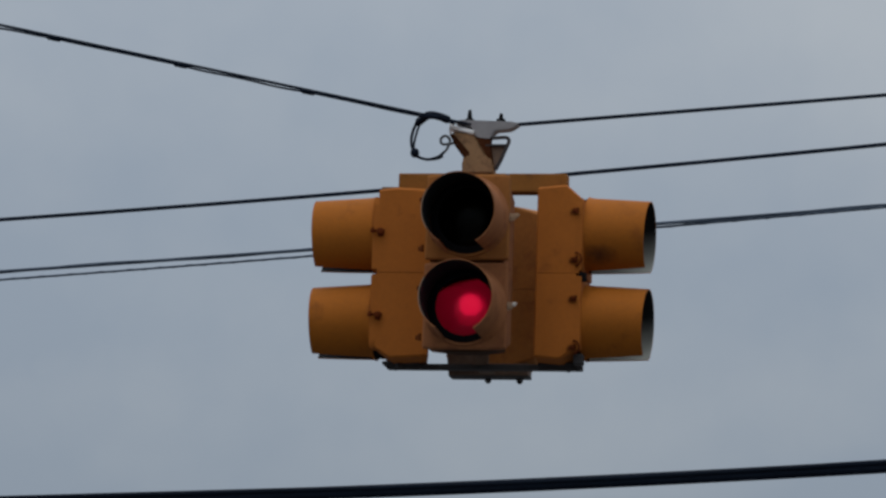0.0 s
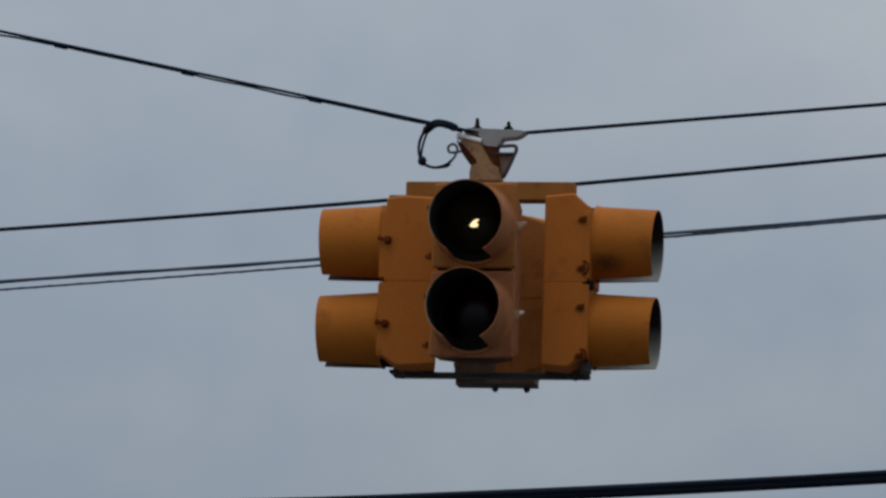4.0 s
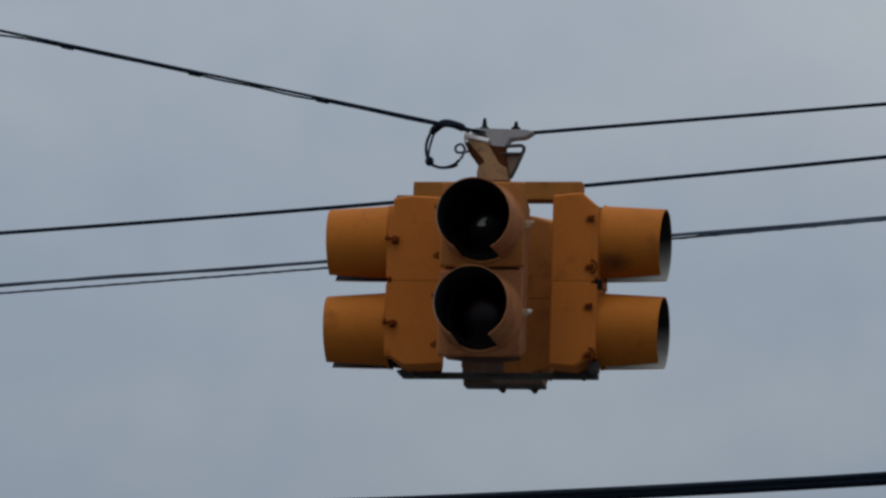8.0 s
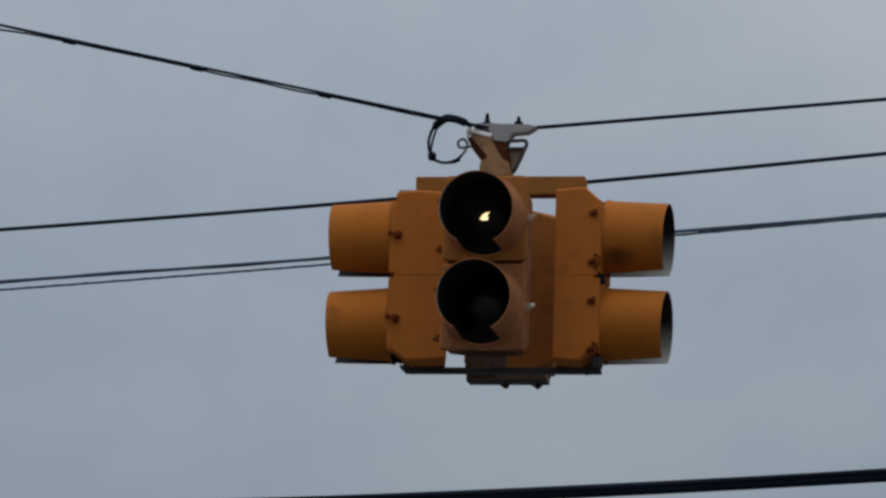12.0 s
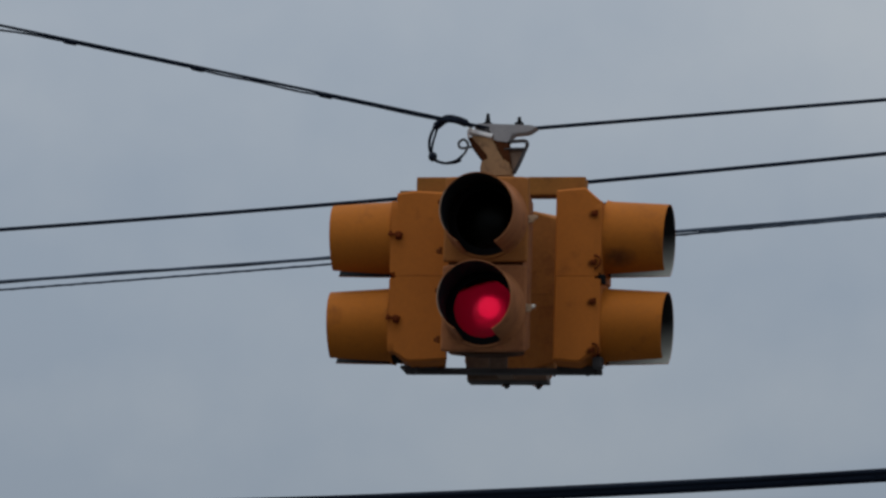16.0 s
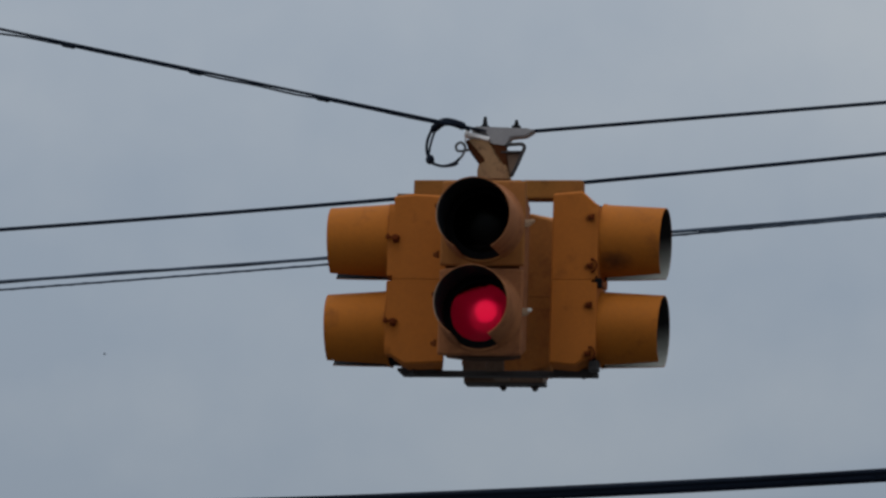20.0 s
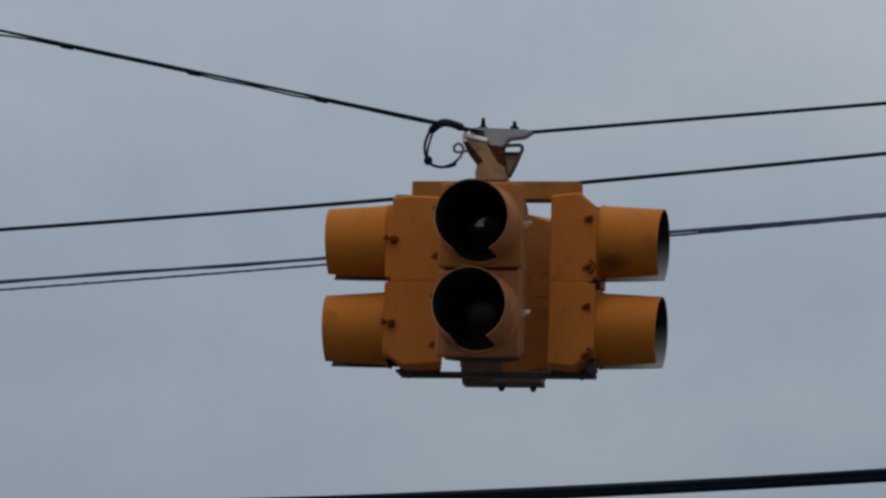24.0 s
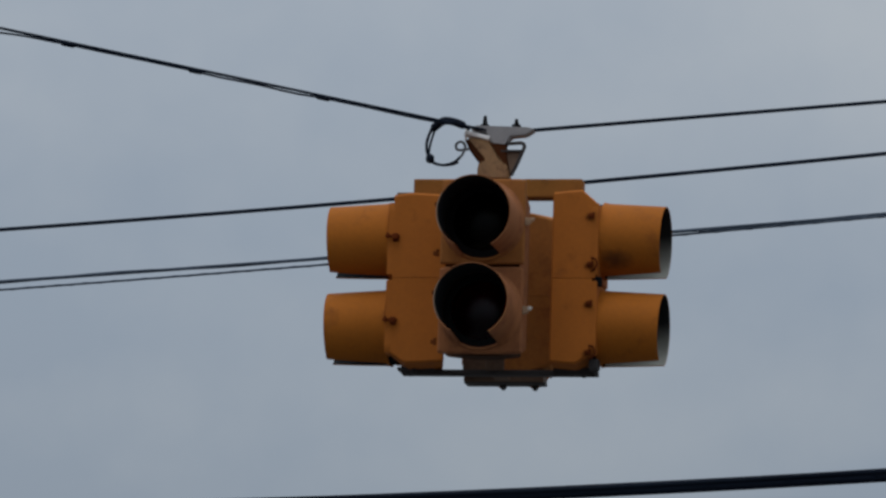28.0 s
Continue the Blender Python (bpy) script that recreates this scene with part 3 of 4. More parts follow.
                # Drum added behind the glass; its turning stands in for the lamp's switching.
                DRUMS["amber" if top else "red"] = part("flasher_drum", drum, None, body, "added unseen drum with smoked panes that turns to flash the lamp", at=at_lens @ Matrix.Translation((0, 0.130, 0)))


build_heads()


def slab(outline, y0, y1, edge=0.005):
    """A plate with an outline of (x, z), from y0 to y1, with rounded edges."""
    bm = bmesh.new()
    ends = [[bm.verts.new((x, y, z)) for x, z in outline] for y in (y0, y1)]
    bm.faces.new(ends[0])
    bm.faces.new(ends[1][::-1])
    for k in range(len(outline)):
        j = (k + 1) % len(outline)
        bm.faces.new((ends[0][j], ends[0][k], ends[1][k], ends[1][j]))
    bmesh.ops.recalc_face_normals(bm, faces=bm.faces)
    bmesh.ops.bevel(bm, geom=list(bm.edges), offset=edge, segments=2, affect="EDGES")
    return bm


def build_frame():
    """Brackets that hold the four heads together, and the tube on the axis."""
    high = SEAM + 0.424
    part("top_bracket", box(0.442, 0.085, 0.076, (-0.115, 0.0, high - 0.046), 0.006), OLIVE, light, "browned channel bracket across the top")
    part("top_bracket", box(0.238, 0.085, 0.076, (0.229, 0.0, high - 0.046), 0.006), OLIVE, light, "yellow channel bracket across the top")
    part("top_crossarm", box(0.085, 0.56, 0.030, (0, 0, SEAM + TOP + 0.012), 0.006), YELLOW, light)
    part("bracket_seam", box(0.004, 0.088, 0.070, (0.108, 0, high - 0.046), 0.001), DARK_STEEL, light)
    low = SEAM + BOTTOM
    part("bottom_bracket", box(0.79, 0.05, 0.022, (AXIS_X + 0.022, 0, low - 0.008), 0.004), DARK_STEEL, light, "dark bracket across the bottom")
    part("bottom_crossarm", box(0.06, 0.25, 0.014, (AXIS_X, 0.12, low + 0.006), 0.004), GRIME, light)
    part("bottom_plate", box(0.326, 0.115, 0.048, (AXIS_X, 0.290, low + 0.021), 0.006), GRIME, light, "grimy brown plate below the rear head")
    part("rear_plate", box(0.114, 0.060, 0.078, (-0.092, 0.205, low + 0.056), 0.005), GRIME, light, "grimy brown plate inside the rear head")
    part("top_lip", box(0.074, 0.200, 0.012, (-0.356, 0.0, SEAM + TOP + 0.003), 0.004), TAN_GRIME, light, "grimy lip on top of a side head")
    part("plate_edge", box(0.328, 0.10, 0.012, (AXIS_X, 0.296, low - 0.001), 0.004), DARK_STEEL, light)
    for x, y, drop in ((0.00, 0.31, 0.026), (0.13, 0.31, 0.028), (-0.33, 0.0, 0.022), (0.37, 0.0, 0.024), (0.410, -0.03, 0.026), (-0.31, -0.05, 0.022)):
        bm = rod((x, y, low - drop), (x, y, low + 0.01), 0.008, 8)
        rod((x, y, low - drop + 0.006), (x, y, low - drop + 0.018), 0.014, 6, bm)
        part("bolt", bm, DARK_STEEL, light)
    # Dark plates added where the side heads' undersides lie in shade.
    for x in (-0.305, 0.325):
        part("bottom_flange", box(0.15, 0.13, 0.012, (x, 0.03, low + 0.004), 0.003), DARK_STEEL, light, "added dark plate for the shade below a side head")
    # Rounded underside; its shade is painted in as dark brown.
    sill = slab([(-0.152, 0.0), (0.152, 0.0), (0.146, -0.010), (0.060, -0.020), (-0.040, -0.020), (-0.146, -0.008)], -RADIAL + 0.030, -RADIAL + 0.130, 0.004)
    part("housing_belly", sill, SHADE_BROWN, light, "rounded underside of the front head, painted dark as its shade", at=Matrix.Translation((AXIS_X, 0, low + 0.016)))
    part("door_lug", box(0.040, 0.060, 0.044, (AXIS_X + 0.412, -0.090, low + 0.012), 0.008), DARK_STEEL, light, "dark lug at the bottom of a side door")
    part("door_lug", box(0.030, 0.034, 0.038, (AXIS_X + 0.426, -0.140, SEAM - 0.022), 0.006), BLACK, light, "black hinge lug between two doors")
    part("wireway", rod((AXIS_X, 0, low), (AXIS_X, 0, high - 0.04), 0.038, 20), GRIME, light)


build_frame()


def build_hanger():
    base = SEAM + 0.416
    part("hanger_foot", slab([(-0.078, base - 0.004), (0.050, base - 0.004), (0.045, base + 0.045), (0.030, base + 0.068), (-0.070, base + 0.072), (-0.080, base + 0.05)], -0.05, 0.05, 0.008), HANGER_PAINT, light, "bleached yellow hanger foot")
    part("hanger_arm", slab([(-0.128, -0.030), (-0.040, -0.036), (0.030, -0.150), (0.030, -0.172), (-0.058, -0.172), (-0.066, -0.120), (-0.100, -0.080)], -0.032, 0.032, 0.006), HANGER_PAINT, light, "bleached yellow cast hanger arm")
    part("arm_edge", slab([(-0.138, -0.036), (-0.116, -0.042), (-0.052, -0.116), (-0.054, -0.148), (-0.078, -0.134), (-0.110, -0.092)], -0.036, -0.022, 0.003), OLD_RUST, light, "rusty edge of the arm")
    # The arm's top catches the sky; its brightness is put into the colour.
    part("arm_cap", box(0.104, 0.074, 0.018, (-0.086, 0, -0.022), 0.005, turn=pose(0, 0, 0, 0, 14, 0)), PALE, light, "pale strap painted as if lit by the sky")
    part("cap_tail", tube([(-0.128, -0.036, 0.004), (-0.134, -0.038, -0.018), (-0.130, -0.038, -0.042)], 0.0045, 6), PALE, light, "bright line beside the strap")
    bm = tube(curve_points([(0.010, -0.020, -0.056), (0.060, -0.020, -0.054), (0.095, -0.020, -0.053), (0.106, -0.020, -0.066), (0.098, -0.020, -0.090), (0.075, -0.020, -0.145), (0.055, -0.020, -0.185)], 5), 0.0075, 8)
    part("strap_loop", bm, DARK_STEEL, light, "dark bent steel strap")
    part("strap_web", slab([(0.016, -0.084), (0.096, -0.084), (0.056, -0.180), (0.030, -0.180)], -0.016, -0.004, 0.003), GRIME, light, "grimy brown web")
    part("strap_lip", tube([(0.012, -0.022, -0.086), (0.098, -0.022, -0.086)], 0.006, 6), DARK_STEEL, light)
    part("hanger_post", slab([(-0.050, -0.044), (0.030, -0.050), (0.036, -0.100), (0.050, -0.186), (0.020, -0.186), (0.004, -0.130)], -0.026, 0.02, 0.004), OLD_RUST, light, "rusty pivot post")
    part("saddle_clamp", slab([(-0.118, 0.010), (-0.095, 0.020), (0.120, 0.012), (0.148, 0.002), (0.112, -0.022), (0.050, -0.028), (0.030, -0.064), (-0.024, -0.058), (-0.050, -0.028), (-0.100, -0.010)], -0.028, 0.028, 0.005), STEEL, light, "pale galvanised saddle clamp")
    part("clamp_plate", slab([(-0.110, 0.006), (-0.060, 0.008), (-0.030, -0.040), (-0.050, -0.030)], -0.034, -0.026, 0.003), DARK_STEEL, light)
    for x, h in ((-0.060, 0.064), (0.068, 0.050)):
        bm = rod((x, 0, 0.005), (x, 0, h), 0.0145, 8, r2=0.006)
        rod((x, 0, 0.010), (x, 0, 0.026), 0.020, 6, bm)
        part("clamp_bolt", bm, BLACK, light, "dark bolt")


build_hanger()


def build_feed_cable():
    """The signal cable that drops from the span wire in a loop into the hanger."""
    line = curve_points([(-0.110, -0.06, -0.002), (-0.165, -0.07, 0.021), (-0.215, -0.06, 0.031), (-0.252, -0.03, 0.018), (-0.278, -0.02, -0.005), (-0.292, -0.02, -0.050), (-0.288, -0.02, -0.095), (-0.268, -0.02, -0.128),
                         (-0.225, -0.02, -0.143), (-0.180, -0.02, -0.132), (-0.156, -0.02, -0.112)], 8)
    tail = curve_points([(-0.156, -0.02, -0.112), (-0.144, -0.02, -0.096), (-0.135, -0.02, -0.065), (-0.152, -0.02, -0.046), (-0.172, -0.02, -0.058), (-0.165, -0.02, -0.080), (-0.130, -0.02, -0.078), (-0.095, -0.01, -0.068)], 8)
    loop = part("feed_cable", tube(line, 0.0060, 8), RUBBER, light, "thin black looped feed cable")
    part("feed_tail", tube(tail, 0.0055, 8), GREY_SHEATH, loop, "grey curled end of the feed cable")
    second = [p + Vector((0.012 * math.sin(0.4 + i * 0.10), 0.014, 0.008 * math.cos(i * 0.17) - 0.004)) for i, p in enumerate(line[24:80])]
    part("feed_strand", tube(second, 0.0048, 6), RUBBER, loop)
    wrap = line[0:32]
    part("tape_wrap", tube(wrap, [0.0165 if 3 < i < 29 else 0.010 for i in range(32)], 10), RUBBER, loop, "thick black tape wrap")
    part("cable_joint", ball_mesh("cable_joint", 0.018, RUBBER, (1, 1, 1.1)), None, loop, at=Matrix.Translation((-0.277, -0.02, -0.116)))


build_feed_cable()

# ---------- wires ----------
def sagging(base, way, bend, slope, reach, n=120):
    """Points along a wire that hangs in a parabola over the plan line through base."""
    out = []
    for i in range(n + 1):
        u = reach * (2 * i / n - 1)
        out.append(Vector((way[0] * u, way[1] * u, slope * u + bend * u * u)))
    return out


def wound(line, radius, pitch, start=0.0):
    """A line wound round another: so far off it, one turn every pitch metres."""
    out, along = [], 0.0
    for i, p in enumerate(line):
        along += (p - line[i - 1]).length if i else 0.0
        a = start + 2 * math.pi * along / pitch
        out.append(p + Vector((0, radius * math.cos(a), radius * math.sin(a))))
    return out


def overhead(name, base, way, bend, slope, r, mat, label, wave=0.0, pitch=0.25, lash=0.35, word="thin lashing wire wound round it"):
    ob = thing(name, Matrix.Translation(base), label, "wire", "overhead wires")
    part("strand", tube(sagging(base, way, bend, slope, 21), r, 8), mat, ob)
    fine = sagging(base, way, bend, slope, 21, min(1600, int(42 / pitch * 8)))
    part("lashing", tube(wound(fine, wave, pitch), r * lash, 5), mat, ob, word)
    return ob


def build_wires():
    overhead("overhead_wire", Vector((-0.072, 23.1445, 6.480)), (0.92356, -0.38346), 0.00311, 0.0, 0.0096, WIRE, "dark steel overhead wire", 0.006, 0.30)
    overhead("overhead_wire", Vector((-0.071, 25.326, 6.6600)), (0.9369, -0.3496), 0.00116, 0.0022, 0.0088, GREY_WIRE, "thick grey weathered overhead wire", 0.0062, 1.35, 0.75, "second grey strand laid round it")
    overhead("overhead_wire", Vector((-0.080, 25.394, 6.644)), (0.9224, -0.3863), 0.00164, 0.00118, 0.0058, GREY_WIRE, "thin grey twisted overhead wire", 0.0042, 0.17, 0.6)


def build_telecom():
    """A lashed bundle: a carrying strand on top, two sheathed cables below it."""
    base, way, bend, slope = Vector((0.744, 24.591, 5.3263)), (0.9542, -0.2990), 0.00393, 0.00133
    ob = thing("telecom_cable", Matrix.Translation(base), "thick black lashed telecom cable bundle", "cable", "overhead wires")
    line = sagging(base, way, bend, slope, 21)
    fine = sagging(base, way, bend, slope, 21, 700)
    part("main_cable", tube([p + Vector((0, 0, -0.009)) for p in line], 0.0250, 12), RUBBER, ob, "thick black sheathed cable")
    part("second_cable", tube([p + Vector((0, -0.020, 0.013 + 0.004 * math.sin(0.5 * i))) for i, p in enumerate(line)], 0.0145, 10), RUBBER, ob, "thinner black cable lashed to it")
    part("carrying_strand", tube([p + Vector((0, 0.006, 0.0265)) for p in line], 0.0055, 8), WIRE, ob, "dark steel carrying strand")
    part("lashing", tube(wound(fine, 0.0312, 0.42), 0.0020, 4), WIRE, ob, "thin lashing wire wound round the bundle")


build_wires()
build_telecom()

SPAN_WAY = math.atan(0.283)
SPAN_RISE, LEFT_RISE = 0.1412, 0.1457
SPAN_LOW = Vector((0, 0, -0.007))


def build_span():
    """The span wire that carries the light. Its origin is the clamp."""
    ob = thing("span_wire", Matrix.Translation(CLAMP + SPAN_LOW), "dark span wire with a lashed signal cable", "wire")
    way = Vector((-math.cos(SPAN_WAY), -math.sin(SPAN_WAY), LEFT_RISE))
    line = [way * (21 * (i / 150)) for i in range(151)]
    part("strand", tube(line, 0.0058, 8), WIRE, ob)
    ties = [0.677, 1.20, 1.716] + [1.716 + 0.55 * k for k in range(1, 34)]
    rng = random.Random(4)
    pts, near = [], [0.16] + ties
    for k, (a, b) in enumerate(zip(near, near[1:])):
        dip = (0.003, 0.010, 0.002, 0.016)[k] if k < 4 else 0.004 + 0.014 * rng.random()
        for i in range(10):
            f = i / 10
            pts.append(way * (a + (b - a) * f + 0.06) + Vector((0, -0.004, -0.009 - dip * 4 * f * (1 - f) * (0.6 + 0.4 * math.sin(7 * f + k)))))
    part("signal_cable", tube(pts, 0.0042, 6), RUBBER, ob, "black signal cable lashed below the wire")
    for d in ties:
        a, b = way * (d + 0.03), way * (d + 0.085)
        low = Vector((0, -0.002, -0.007))
        part("tie", tube([a + low * 0.6, a + low + way * 0.006, b + low - way * 0.006, b + low * 0.6], [0.009, 0.0125, 0.0125, 0.009], 8), RUBBER, ob, "black tape tie")
    way = Vector((math.cos(SPAN_WAY), math.sin(SPAN_WAY), SPAN_RISE))
    line = [way * (21 * (i / 150)) for i in range(151)]
    part("strand", tube(line, 0.0080, 8), WIRE, ob)
    turns = [way * (0.12 + 8 * (i / 400)) + Vector((0, 0.005 * math.cos(i * 0.5), 0.005 * math.sin(i * 0.5))) for i in range(401)]
    part("lashing", tube(turns, 0.0025, 4), WIRE, ob)
    return ob


SPAN = build_span()


# ---------- a far bird and a near insect ----------
def flyer(name, size, mat, label, category):
    """A body with two wings, seen from below."""
    ob = thing(name, Matrix(), label, category)
    bm = bmesh.new()
    bmesh.ops.create_uvsphere(bm, u_segments=12, v_segments=8, radius=size * 0.5, matrix=Matrix.Diagonal((1, 0.42, 0.38, 1)))
    body = part("body", smooth(bm, 80), mat, ob)
    for side in (1, -1):
        bm = bmesh.new()
        outline = [(0.18, 0.05), (0.05, 0.75), (-0.10, 0.95), (-0.20, 0.55), (-0.16, 0.05)]
        tops = [bm.verts.new((size * x, side * size * y, size * (0.10 + 0.35 * y))) for x, y in outline]
        lows = [bm.verts.new((size * x, side * size * y, size * (0.06 + 0.35 * y))) for x, y in outline]
        bm.faces.new(tops)
        bm.faces.new(lows[::-1])
        for k in range(len(outline)):
            j = (k + 1) % len(outline)
            bm.faces.new((tops[k], lows[k], lows[j], tops[j]))
        bmesh.ops.recalc_face_normals(bm, faces=bm.faces)
        part("wing", bm, mat, body)
    return ob


BIRD = flyer("bird", 0.10, GREY_WIRE, "small far bird in flight", "bird")
INSECT = flyer("insect", 0.010, RUBBER, "tiny dark flying insect", "insect")


# ---------- what moves ----------
# the slow swing on the span wire: seconds, aside, away (metres), tilt, lean, twist (degrees)
SWING = [
    (0, -0.005, 0.0607, 0.69, 0.09, 0), (0.5, -0.0091, 0.0629, 1.05, 0.31, 0.07), (1, -0.0055, 0.0417, 0.57, 0.11, 0),
    (1.5, 0.0028, -0.0032, -0.01, -0.07, 0.01), (2, 0.009, -0.0563, -0.49, -0.18, -0.01), (2.5, 0.0079, -0.0217, -0.31, -0.18, -0.1),
    (3, 0.0005, -0.0087, 0.21, -0.02, -0.03), (3.5, -0.0071, 0.0232, 0.61, 0.1, -0.02), (4, -0.0087, 0.0329, 0.61, 0.13, 0.01),
    (4.5, -0.0029, 0.0066, 0.17, 0.03, 0.03), (5, 0.0055, -0.0336, -0.38, -0.1, 0.06), (5.5, 0.0095, -0.0539, -0.62, -0.16, 0.08),
    (6, 0.0058, -0.0397, -0.3, -0.05, 0.06), (6.5, -0.0025, 0.005, 0.3, 0.07, 0.08), (7, -0.0085, 0.0229, 0.65, 0.18, 0),
    (7.5, -0.0074, 0.0115, 0.62, 0.16, 0), (8, 0.0001, -0.0048, 0, 0.02, 0.07), (8.5, 0.0076, -0.0623, -0.4, -0.17, 0.02),
    (9, 0.0071, -0.0636, -0.61, -0.18, -0.02), (9.5, 0.0029, -0.0286, -0.24, -0.05, -0.01), (10, -0.0078, 0.0119, 0.25, 0.11, 0.02),
    (10.5, -0.0141, 0.0192, 0.6, 0.16, 0.01), (11, -0.009, 0.0087, 0.31, 0.02, 0.03), (11.5, -0.0025, -0.0128, -0.11, 0.08, 0.01),
    (12, 0.0061, -0.0342, -0.49, -0.11, 0.02), (12.5, 0.0043, -0.0299, -0.31, -0.15, -0.05), (13, -0.0016, 0.0099, 0.12, -0.02, -0.05),
    (13.5, -0.0076, 0.0515, 0.5, 0.1, -0.05), (14, -0.0074, 0.0641, 0.47, 0.12, -0.05), (14.5, 0.0001, 0.0408, 0, 0.01, -0.05),
    (15, 0.0073, -0.0234, -0.25, -0.15, -0.04), (15.5, 0.0089, -0.0423, -0.72, -0.21, 0.05), (16, 0.0089, -0.0264, -0.19, -0.08, 0.01),
    (16.5, -0.0022, 0.0273, 0.25, 0.02, -0.03), (17, -0.0071, 0.0435, 0.59, 0.16, -0.02), (17.5, -0.0075, 0.0313, 0.39, 0.06, 0.04),
    (18, 0.0023, -0.0087, -0.13, -0.02, 0.01), (18.5, 0.0103, -0.0435, -0.56, -0.18, 0.02), (19, 0.0109, -0.0599, -0.58, -0.19, 0.04),
    (19.5, 0.0038, -0.0251, -0.22, -0.02, 0.02), (20, -0.002, 0.0301, 0.27, 0.11, -0.04), (20.5, -0.0029, 0.0278, 0.63, 0.16, -0.02),
    (21, -0.0003, 0.014, 0.1, 0.09, -0.07), (21.5, 0.008, -0.0261, -0.3, -0.04, 0.03), (22, 0.0132, -0.0508, -0.65, -0.14, 0.02),
    (22.5, 0.0111, -0.0405, -0.53, -0.1, 0.01), (23, 0.0028, 0.0006, -0.05, 0.04, 0.01), (23.5, -0.0053, 0.0429, 0.37, 0.17, 0),
    (24, -0.0097, 0.0483, 0.64, 0.14, 0.01), (24.5, -0.0022, 0.028, 0, 0.1, 0.01), (25, 0.0057, -0.0208, -0.39, -0.08, -0.01),
    (25.5, 0.009, -0.0404, -0.7, -0.19, -0.02), (26, 0.0072, -0.0209, -0.28, -0.02, -0.01), (26.5, -0.0056, 0.0236, 0.34, 0.02, 0.03),
    (27, -0.0104, 0.0507, 0.66, 0.2, 0.04), (27.5, -0.0117, 0.0478, 0.42, 0.08, 0.01), (28, -0.0021, 0.0121, -0.06, 0.05, -0.03),
]
# brightness of the two flashing lamps, from each moment on
RED_LEVELS = [
    (0, 1), (0.3, 0), (0.9, 1), (1.4, 0), (1.9, 1), (2.5, 0), (3, 1), (3.5, 0),
    (4.1, 1), (4.6, 0), (5.1, 1), (5.7, 0), (6.2, 0.04), (6.7, 0), (7.3, 1), (7.5, 0.06),
    (7.6, 1), (7.7, 0.1), (7.8, 0), (8.3, 0.55), (8.4, 0.6), (8.5, 0.5), (8.6, 0.45), (8.7, 0.35),
    (8.8, 0.25), (8.9, 0), (9.4, 0.04), (9.9, 0), (10.4, 0.05), (11, 0), (11.5, 0.1), (12, 0),
    (12.6, 0.15), (13.1, 0), (13.6, 1), (14.1, 0), (14.7, 1), (15.2, 0), (15.8, 1), (16.3, 0),
    (16.8, 1), (17.4, 0), (17.9, 1), (18.4, 0), (19, 0.35), (19.1, 0.3), (19.2, 1), (19.3, 0.4),
    (19.4, 0.3), (19.5, 0), (20, 1), (20.5, 0.5), (20.6, 0), (21.1, 0.9), (21.6, 0), (22.2, 0.5),
    (22.7, 0), (23.2, 0.1), (23.5, 0.04), (23.8, 0), (24.3, 0.08), (24.8, 0), (25.4, 0.13), (25.9, 0),
    (26.4, 0.4), (26.7, 0.45), (26.8, 0.5), (26.9, 0.6), (27, 0), (27.5, 1), (28, 0),
]
AMBER_LEVELS = [
    (0, 0), (0.3, 1), (0.9, 0), (1.4, 1), (1.9, 0), (2.5, 1), (3, 0), (3.5, 1),
    (4.1, 0), (4.6, 1), (5.1, 0), (5.7, 1), (6.2, 0), (6.7, 1), (7.3, 0), (7.8, 0.3),
    (7.9, 0.25), (8, 0.15), (8.1, 0.1), (8.3, 0), (8.9, 0.1), (9.4, 0), (9.9, 0.18), (10.4, 0),
    (11, 0.4), (11.5, 0), (12, 0.85), (12.6, 0), (13.1, 1), (13.6, 0), (14.1, 1), (14.7, 0),
    (15.2, 1), (15.8, 0), (16.3, 1), (16.8, 0), (17.4, 1), (17.7, 0.8), (17.8, 0.4), (17.9, 0),
    (18.4, 1), (19, 0), (19.5, 1), (20, 0), (20.6, 0.3), (20.7, 0.25), (20.8, 0.3), (21, 0.2),
    (21.1, 0), (21.6, 1), (22.2, 0), (22.7, 0.5), (23.2, 0), (23.8, 0.2), (24.3, 0), (24.8, 0.5),
    (25.4, 0), (25.9, 1), (26.4, 0), (27, 1), (27.5, 0),
]


def drum_angle(level):
    """The drum's turn that puts the pane for this brightness before the lamp."""
    return 0.0 if level >= 0.75 else -270.0 if level >= 0.2 else -90.0 if level > 0 else -180.0


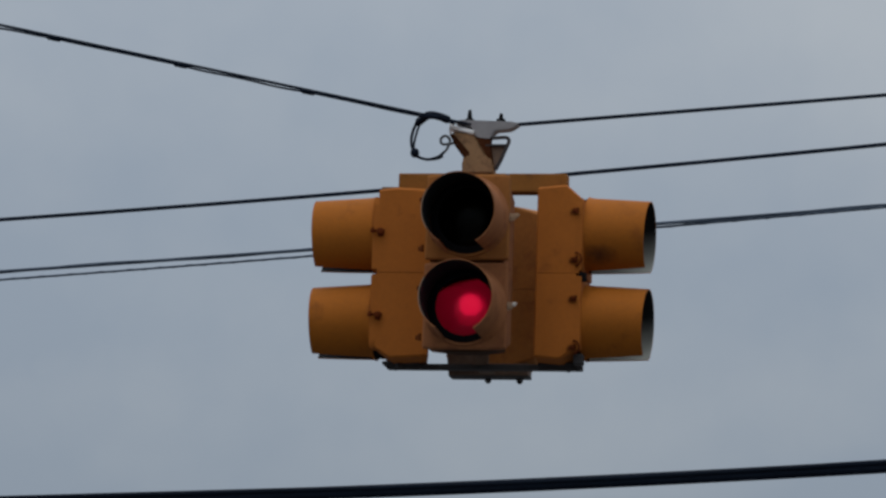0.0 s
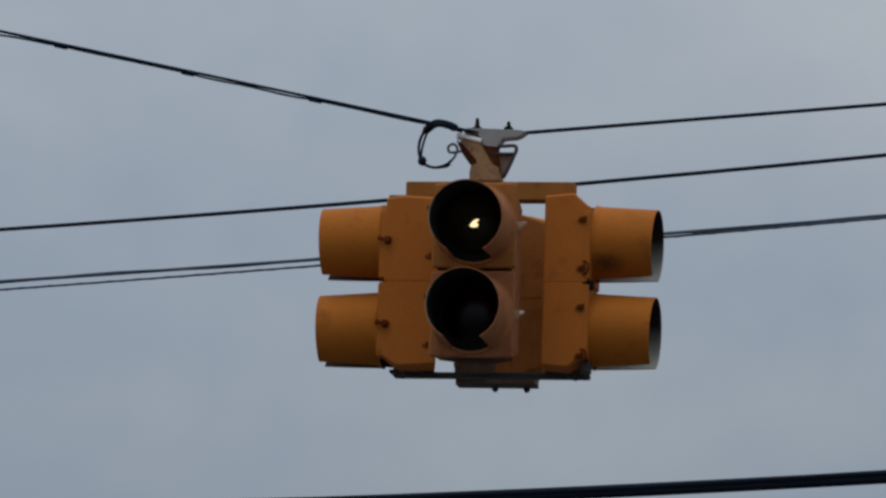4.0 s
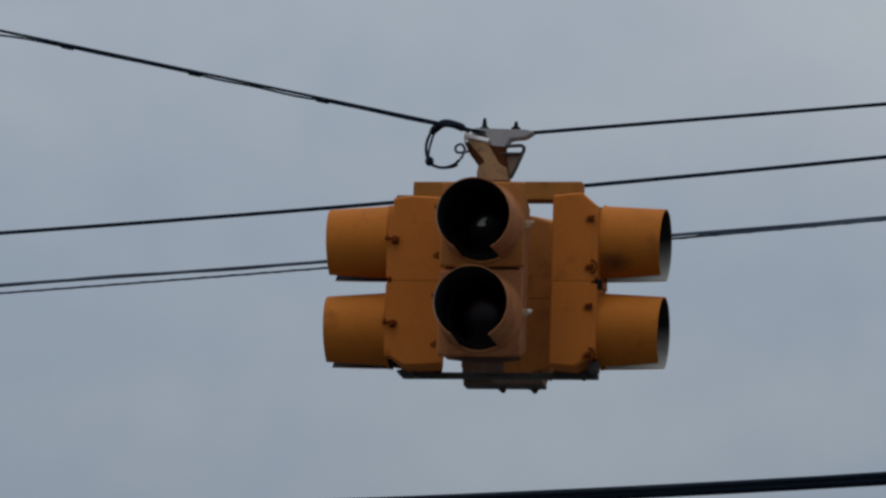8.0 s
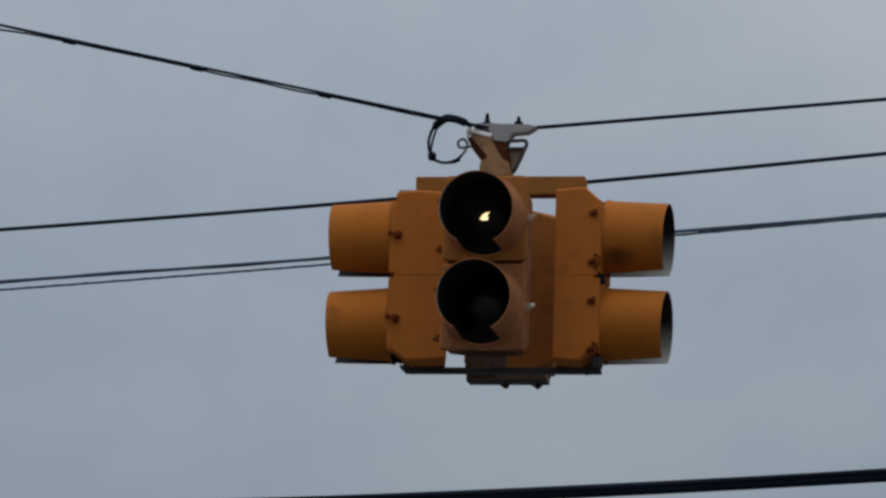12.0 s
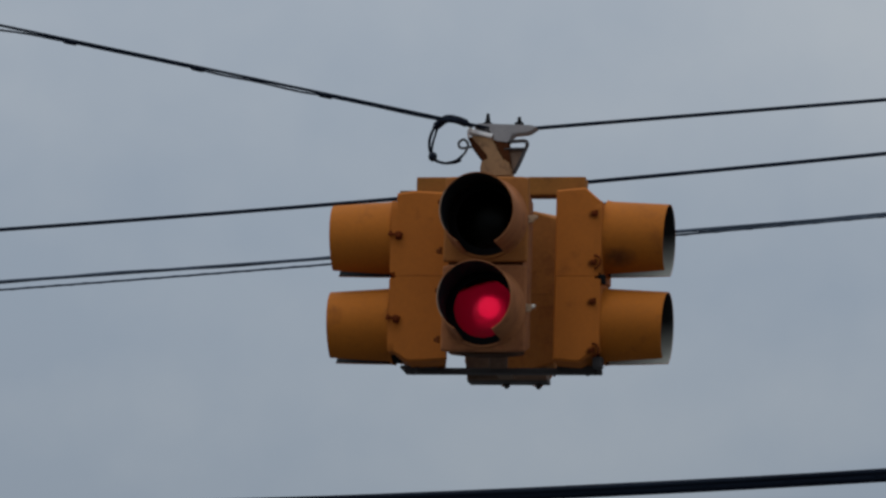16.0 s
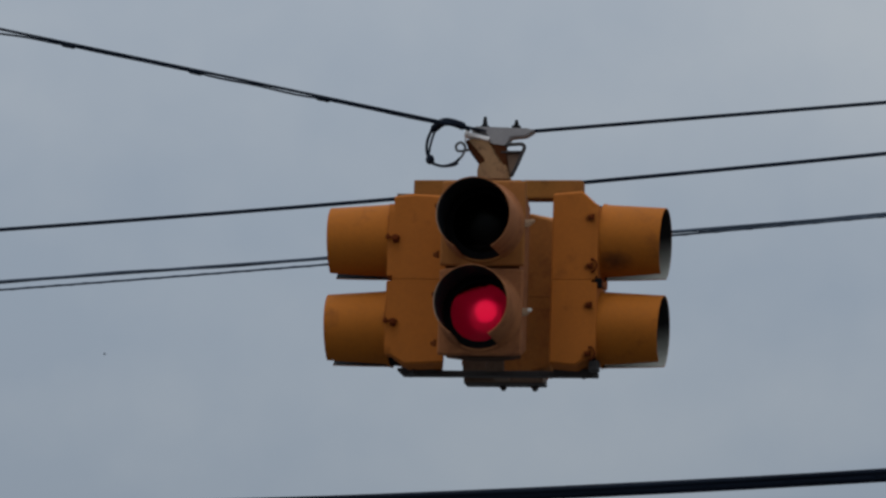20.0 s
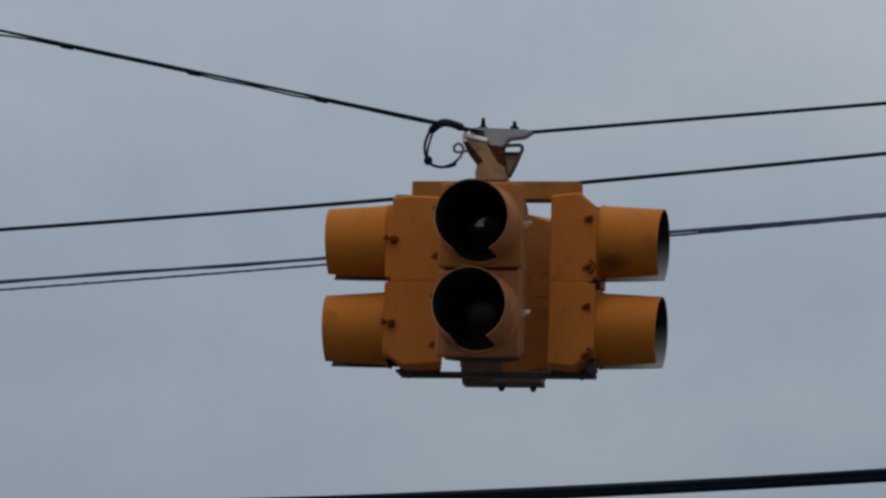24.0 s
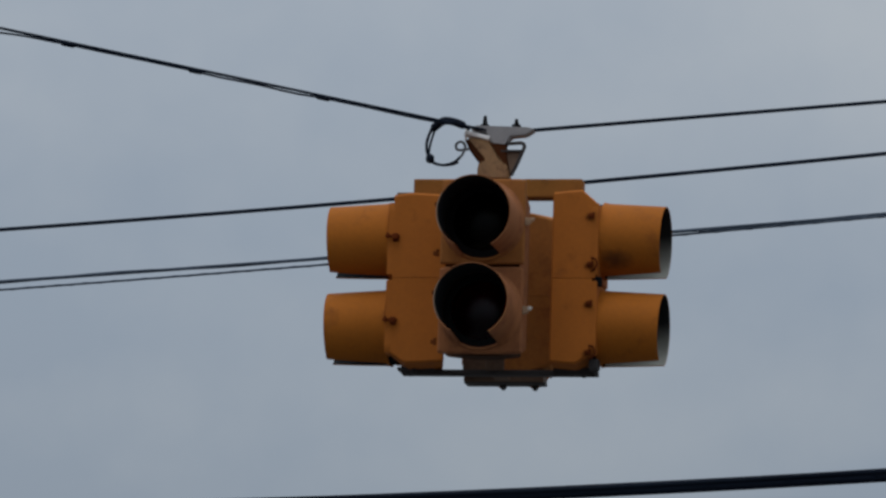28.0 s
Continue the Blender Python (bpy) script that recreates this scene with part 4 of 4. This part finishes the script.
def drum_rows(levels, at):
    rows, now, held = [], drum_angle(levels[0][1]), 0.0
    rows.append((0.0, at @ pose(0, 0, 0, 0, 0, now)))
    for t, level in levels[1:]:
        goal = drum_angle(level)
        goal += 360 * round((now - goal) / 360)
        if abs(goal - now) < 1:
            continue
        steps = 2 if abs(goal - now) < 100 else 3
        begin = t - steps / 30
        if begin > held + 0.01:
            rows.append((begin, at @ pose(0, 0, 0, 0, 0, now)))
        for k in range(1, steps + 1):
            rows.append((begin + k / 30, at @ pose(0, 0, 0, 0, 0, now + (goal - now) * k / steps)))
        now, held = goal, t
    if held < 27.99:
        rows.append((28.0, at @ pose(0, 0, 0, 0, 0, now)))
    return rows


def motions():
    swing, wires = [], []
    for t, aside, away, tilt, lean, twist in SWING:
        place = CLAMP + Vector((aside, away, 0))
        swing.append((t, pose(*place, NOD + tilt, LEAN + lean, TURN + twist)))
        wires.append((t, Matrix.Translation(place + SPAN_LOW)))
    walk(light, swing)
    walk(SPAN, wires)
    walk(BIRD, [(t, pose(x, y, z)) for t, x, y, z in (
        (0, 3.80, 282.36, 102.89), (8.6, -3.97, 242.03, 64.11), (9, -4.42, 233.44, 57.14), (9.4, -5.19, 233.41, 57.21), (10, -6.43, 233.39, 57.18), (10.3, -7.13, 238.21, 58.44), (10.8, -8.64, 241.78, 64.61), (28, -15.83, 281.99, 102.76))])
    walk(INSECT, [(t, pose(x, y, z)) for t, x, y, z in (
        (0, -4.385, 23.063, 6.589), (19.8, -3.316, 23.338, 6.112), (19.9, -2.050, 19.557, 5.247), (20, -1.187, 17.680, 4.762), (20.1, -0.561, 13.856, 3.526), (20.6, -0.749, 9.919, 2.625), (21.1, -0.981, 6.845, 2.690), (21.2, -0.680, 5.875, 2.609), (21.3, -0.421, 5.407, 2.514), (21.4, -0.275, 5.442, 2.344), (22, -0.162, 7.965, 2.335), (28, 0.910, 19.930, 3.003))])
    walk(DRUMS["red"], drum_rows(RED_LEVELS, DRUMS["red"].matrix_basis.copy()))
    walk(DRUMS["amber"], drum_rows([(t, v if v > 0.8 else v * 0.7) for t, v in AMBER_LEVELS], DRUMS["amber"].matrix_basis.copy()))


motions()
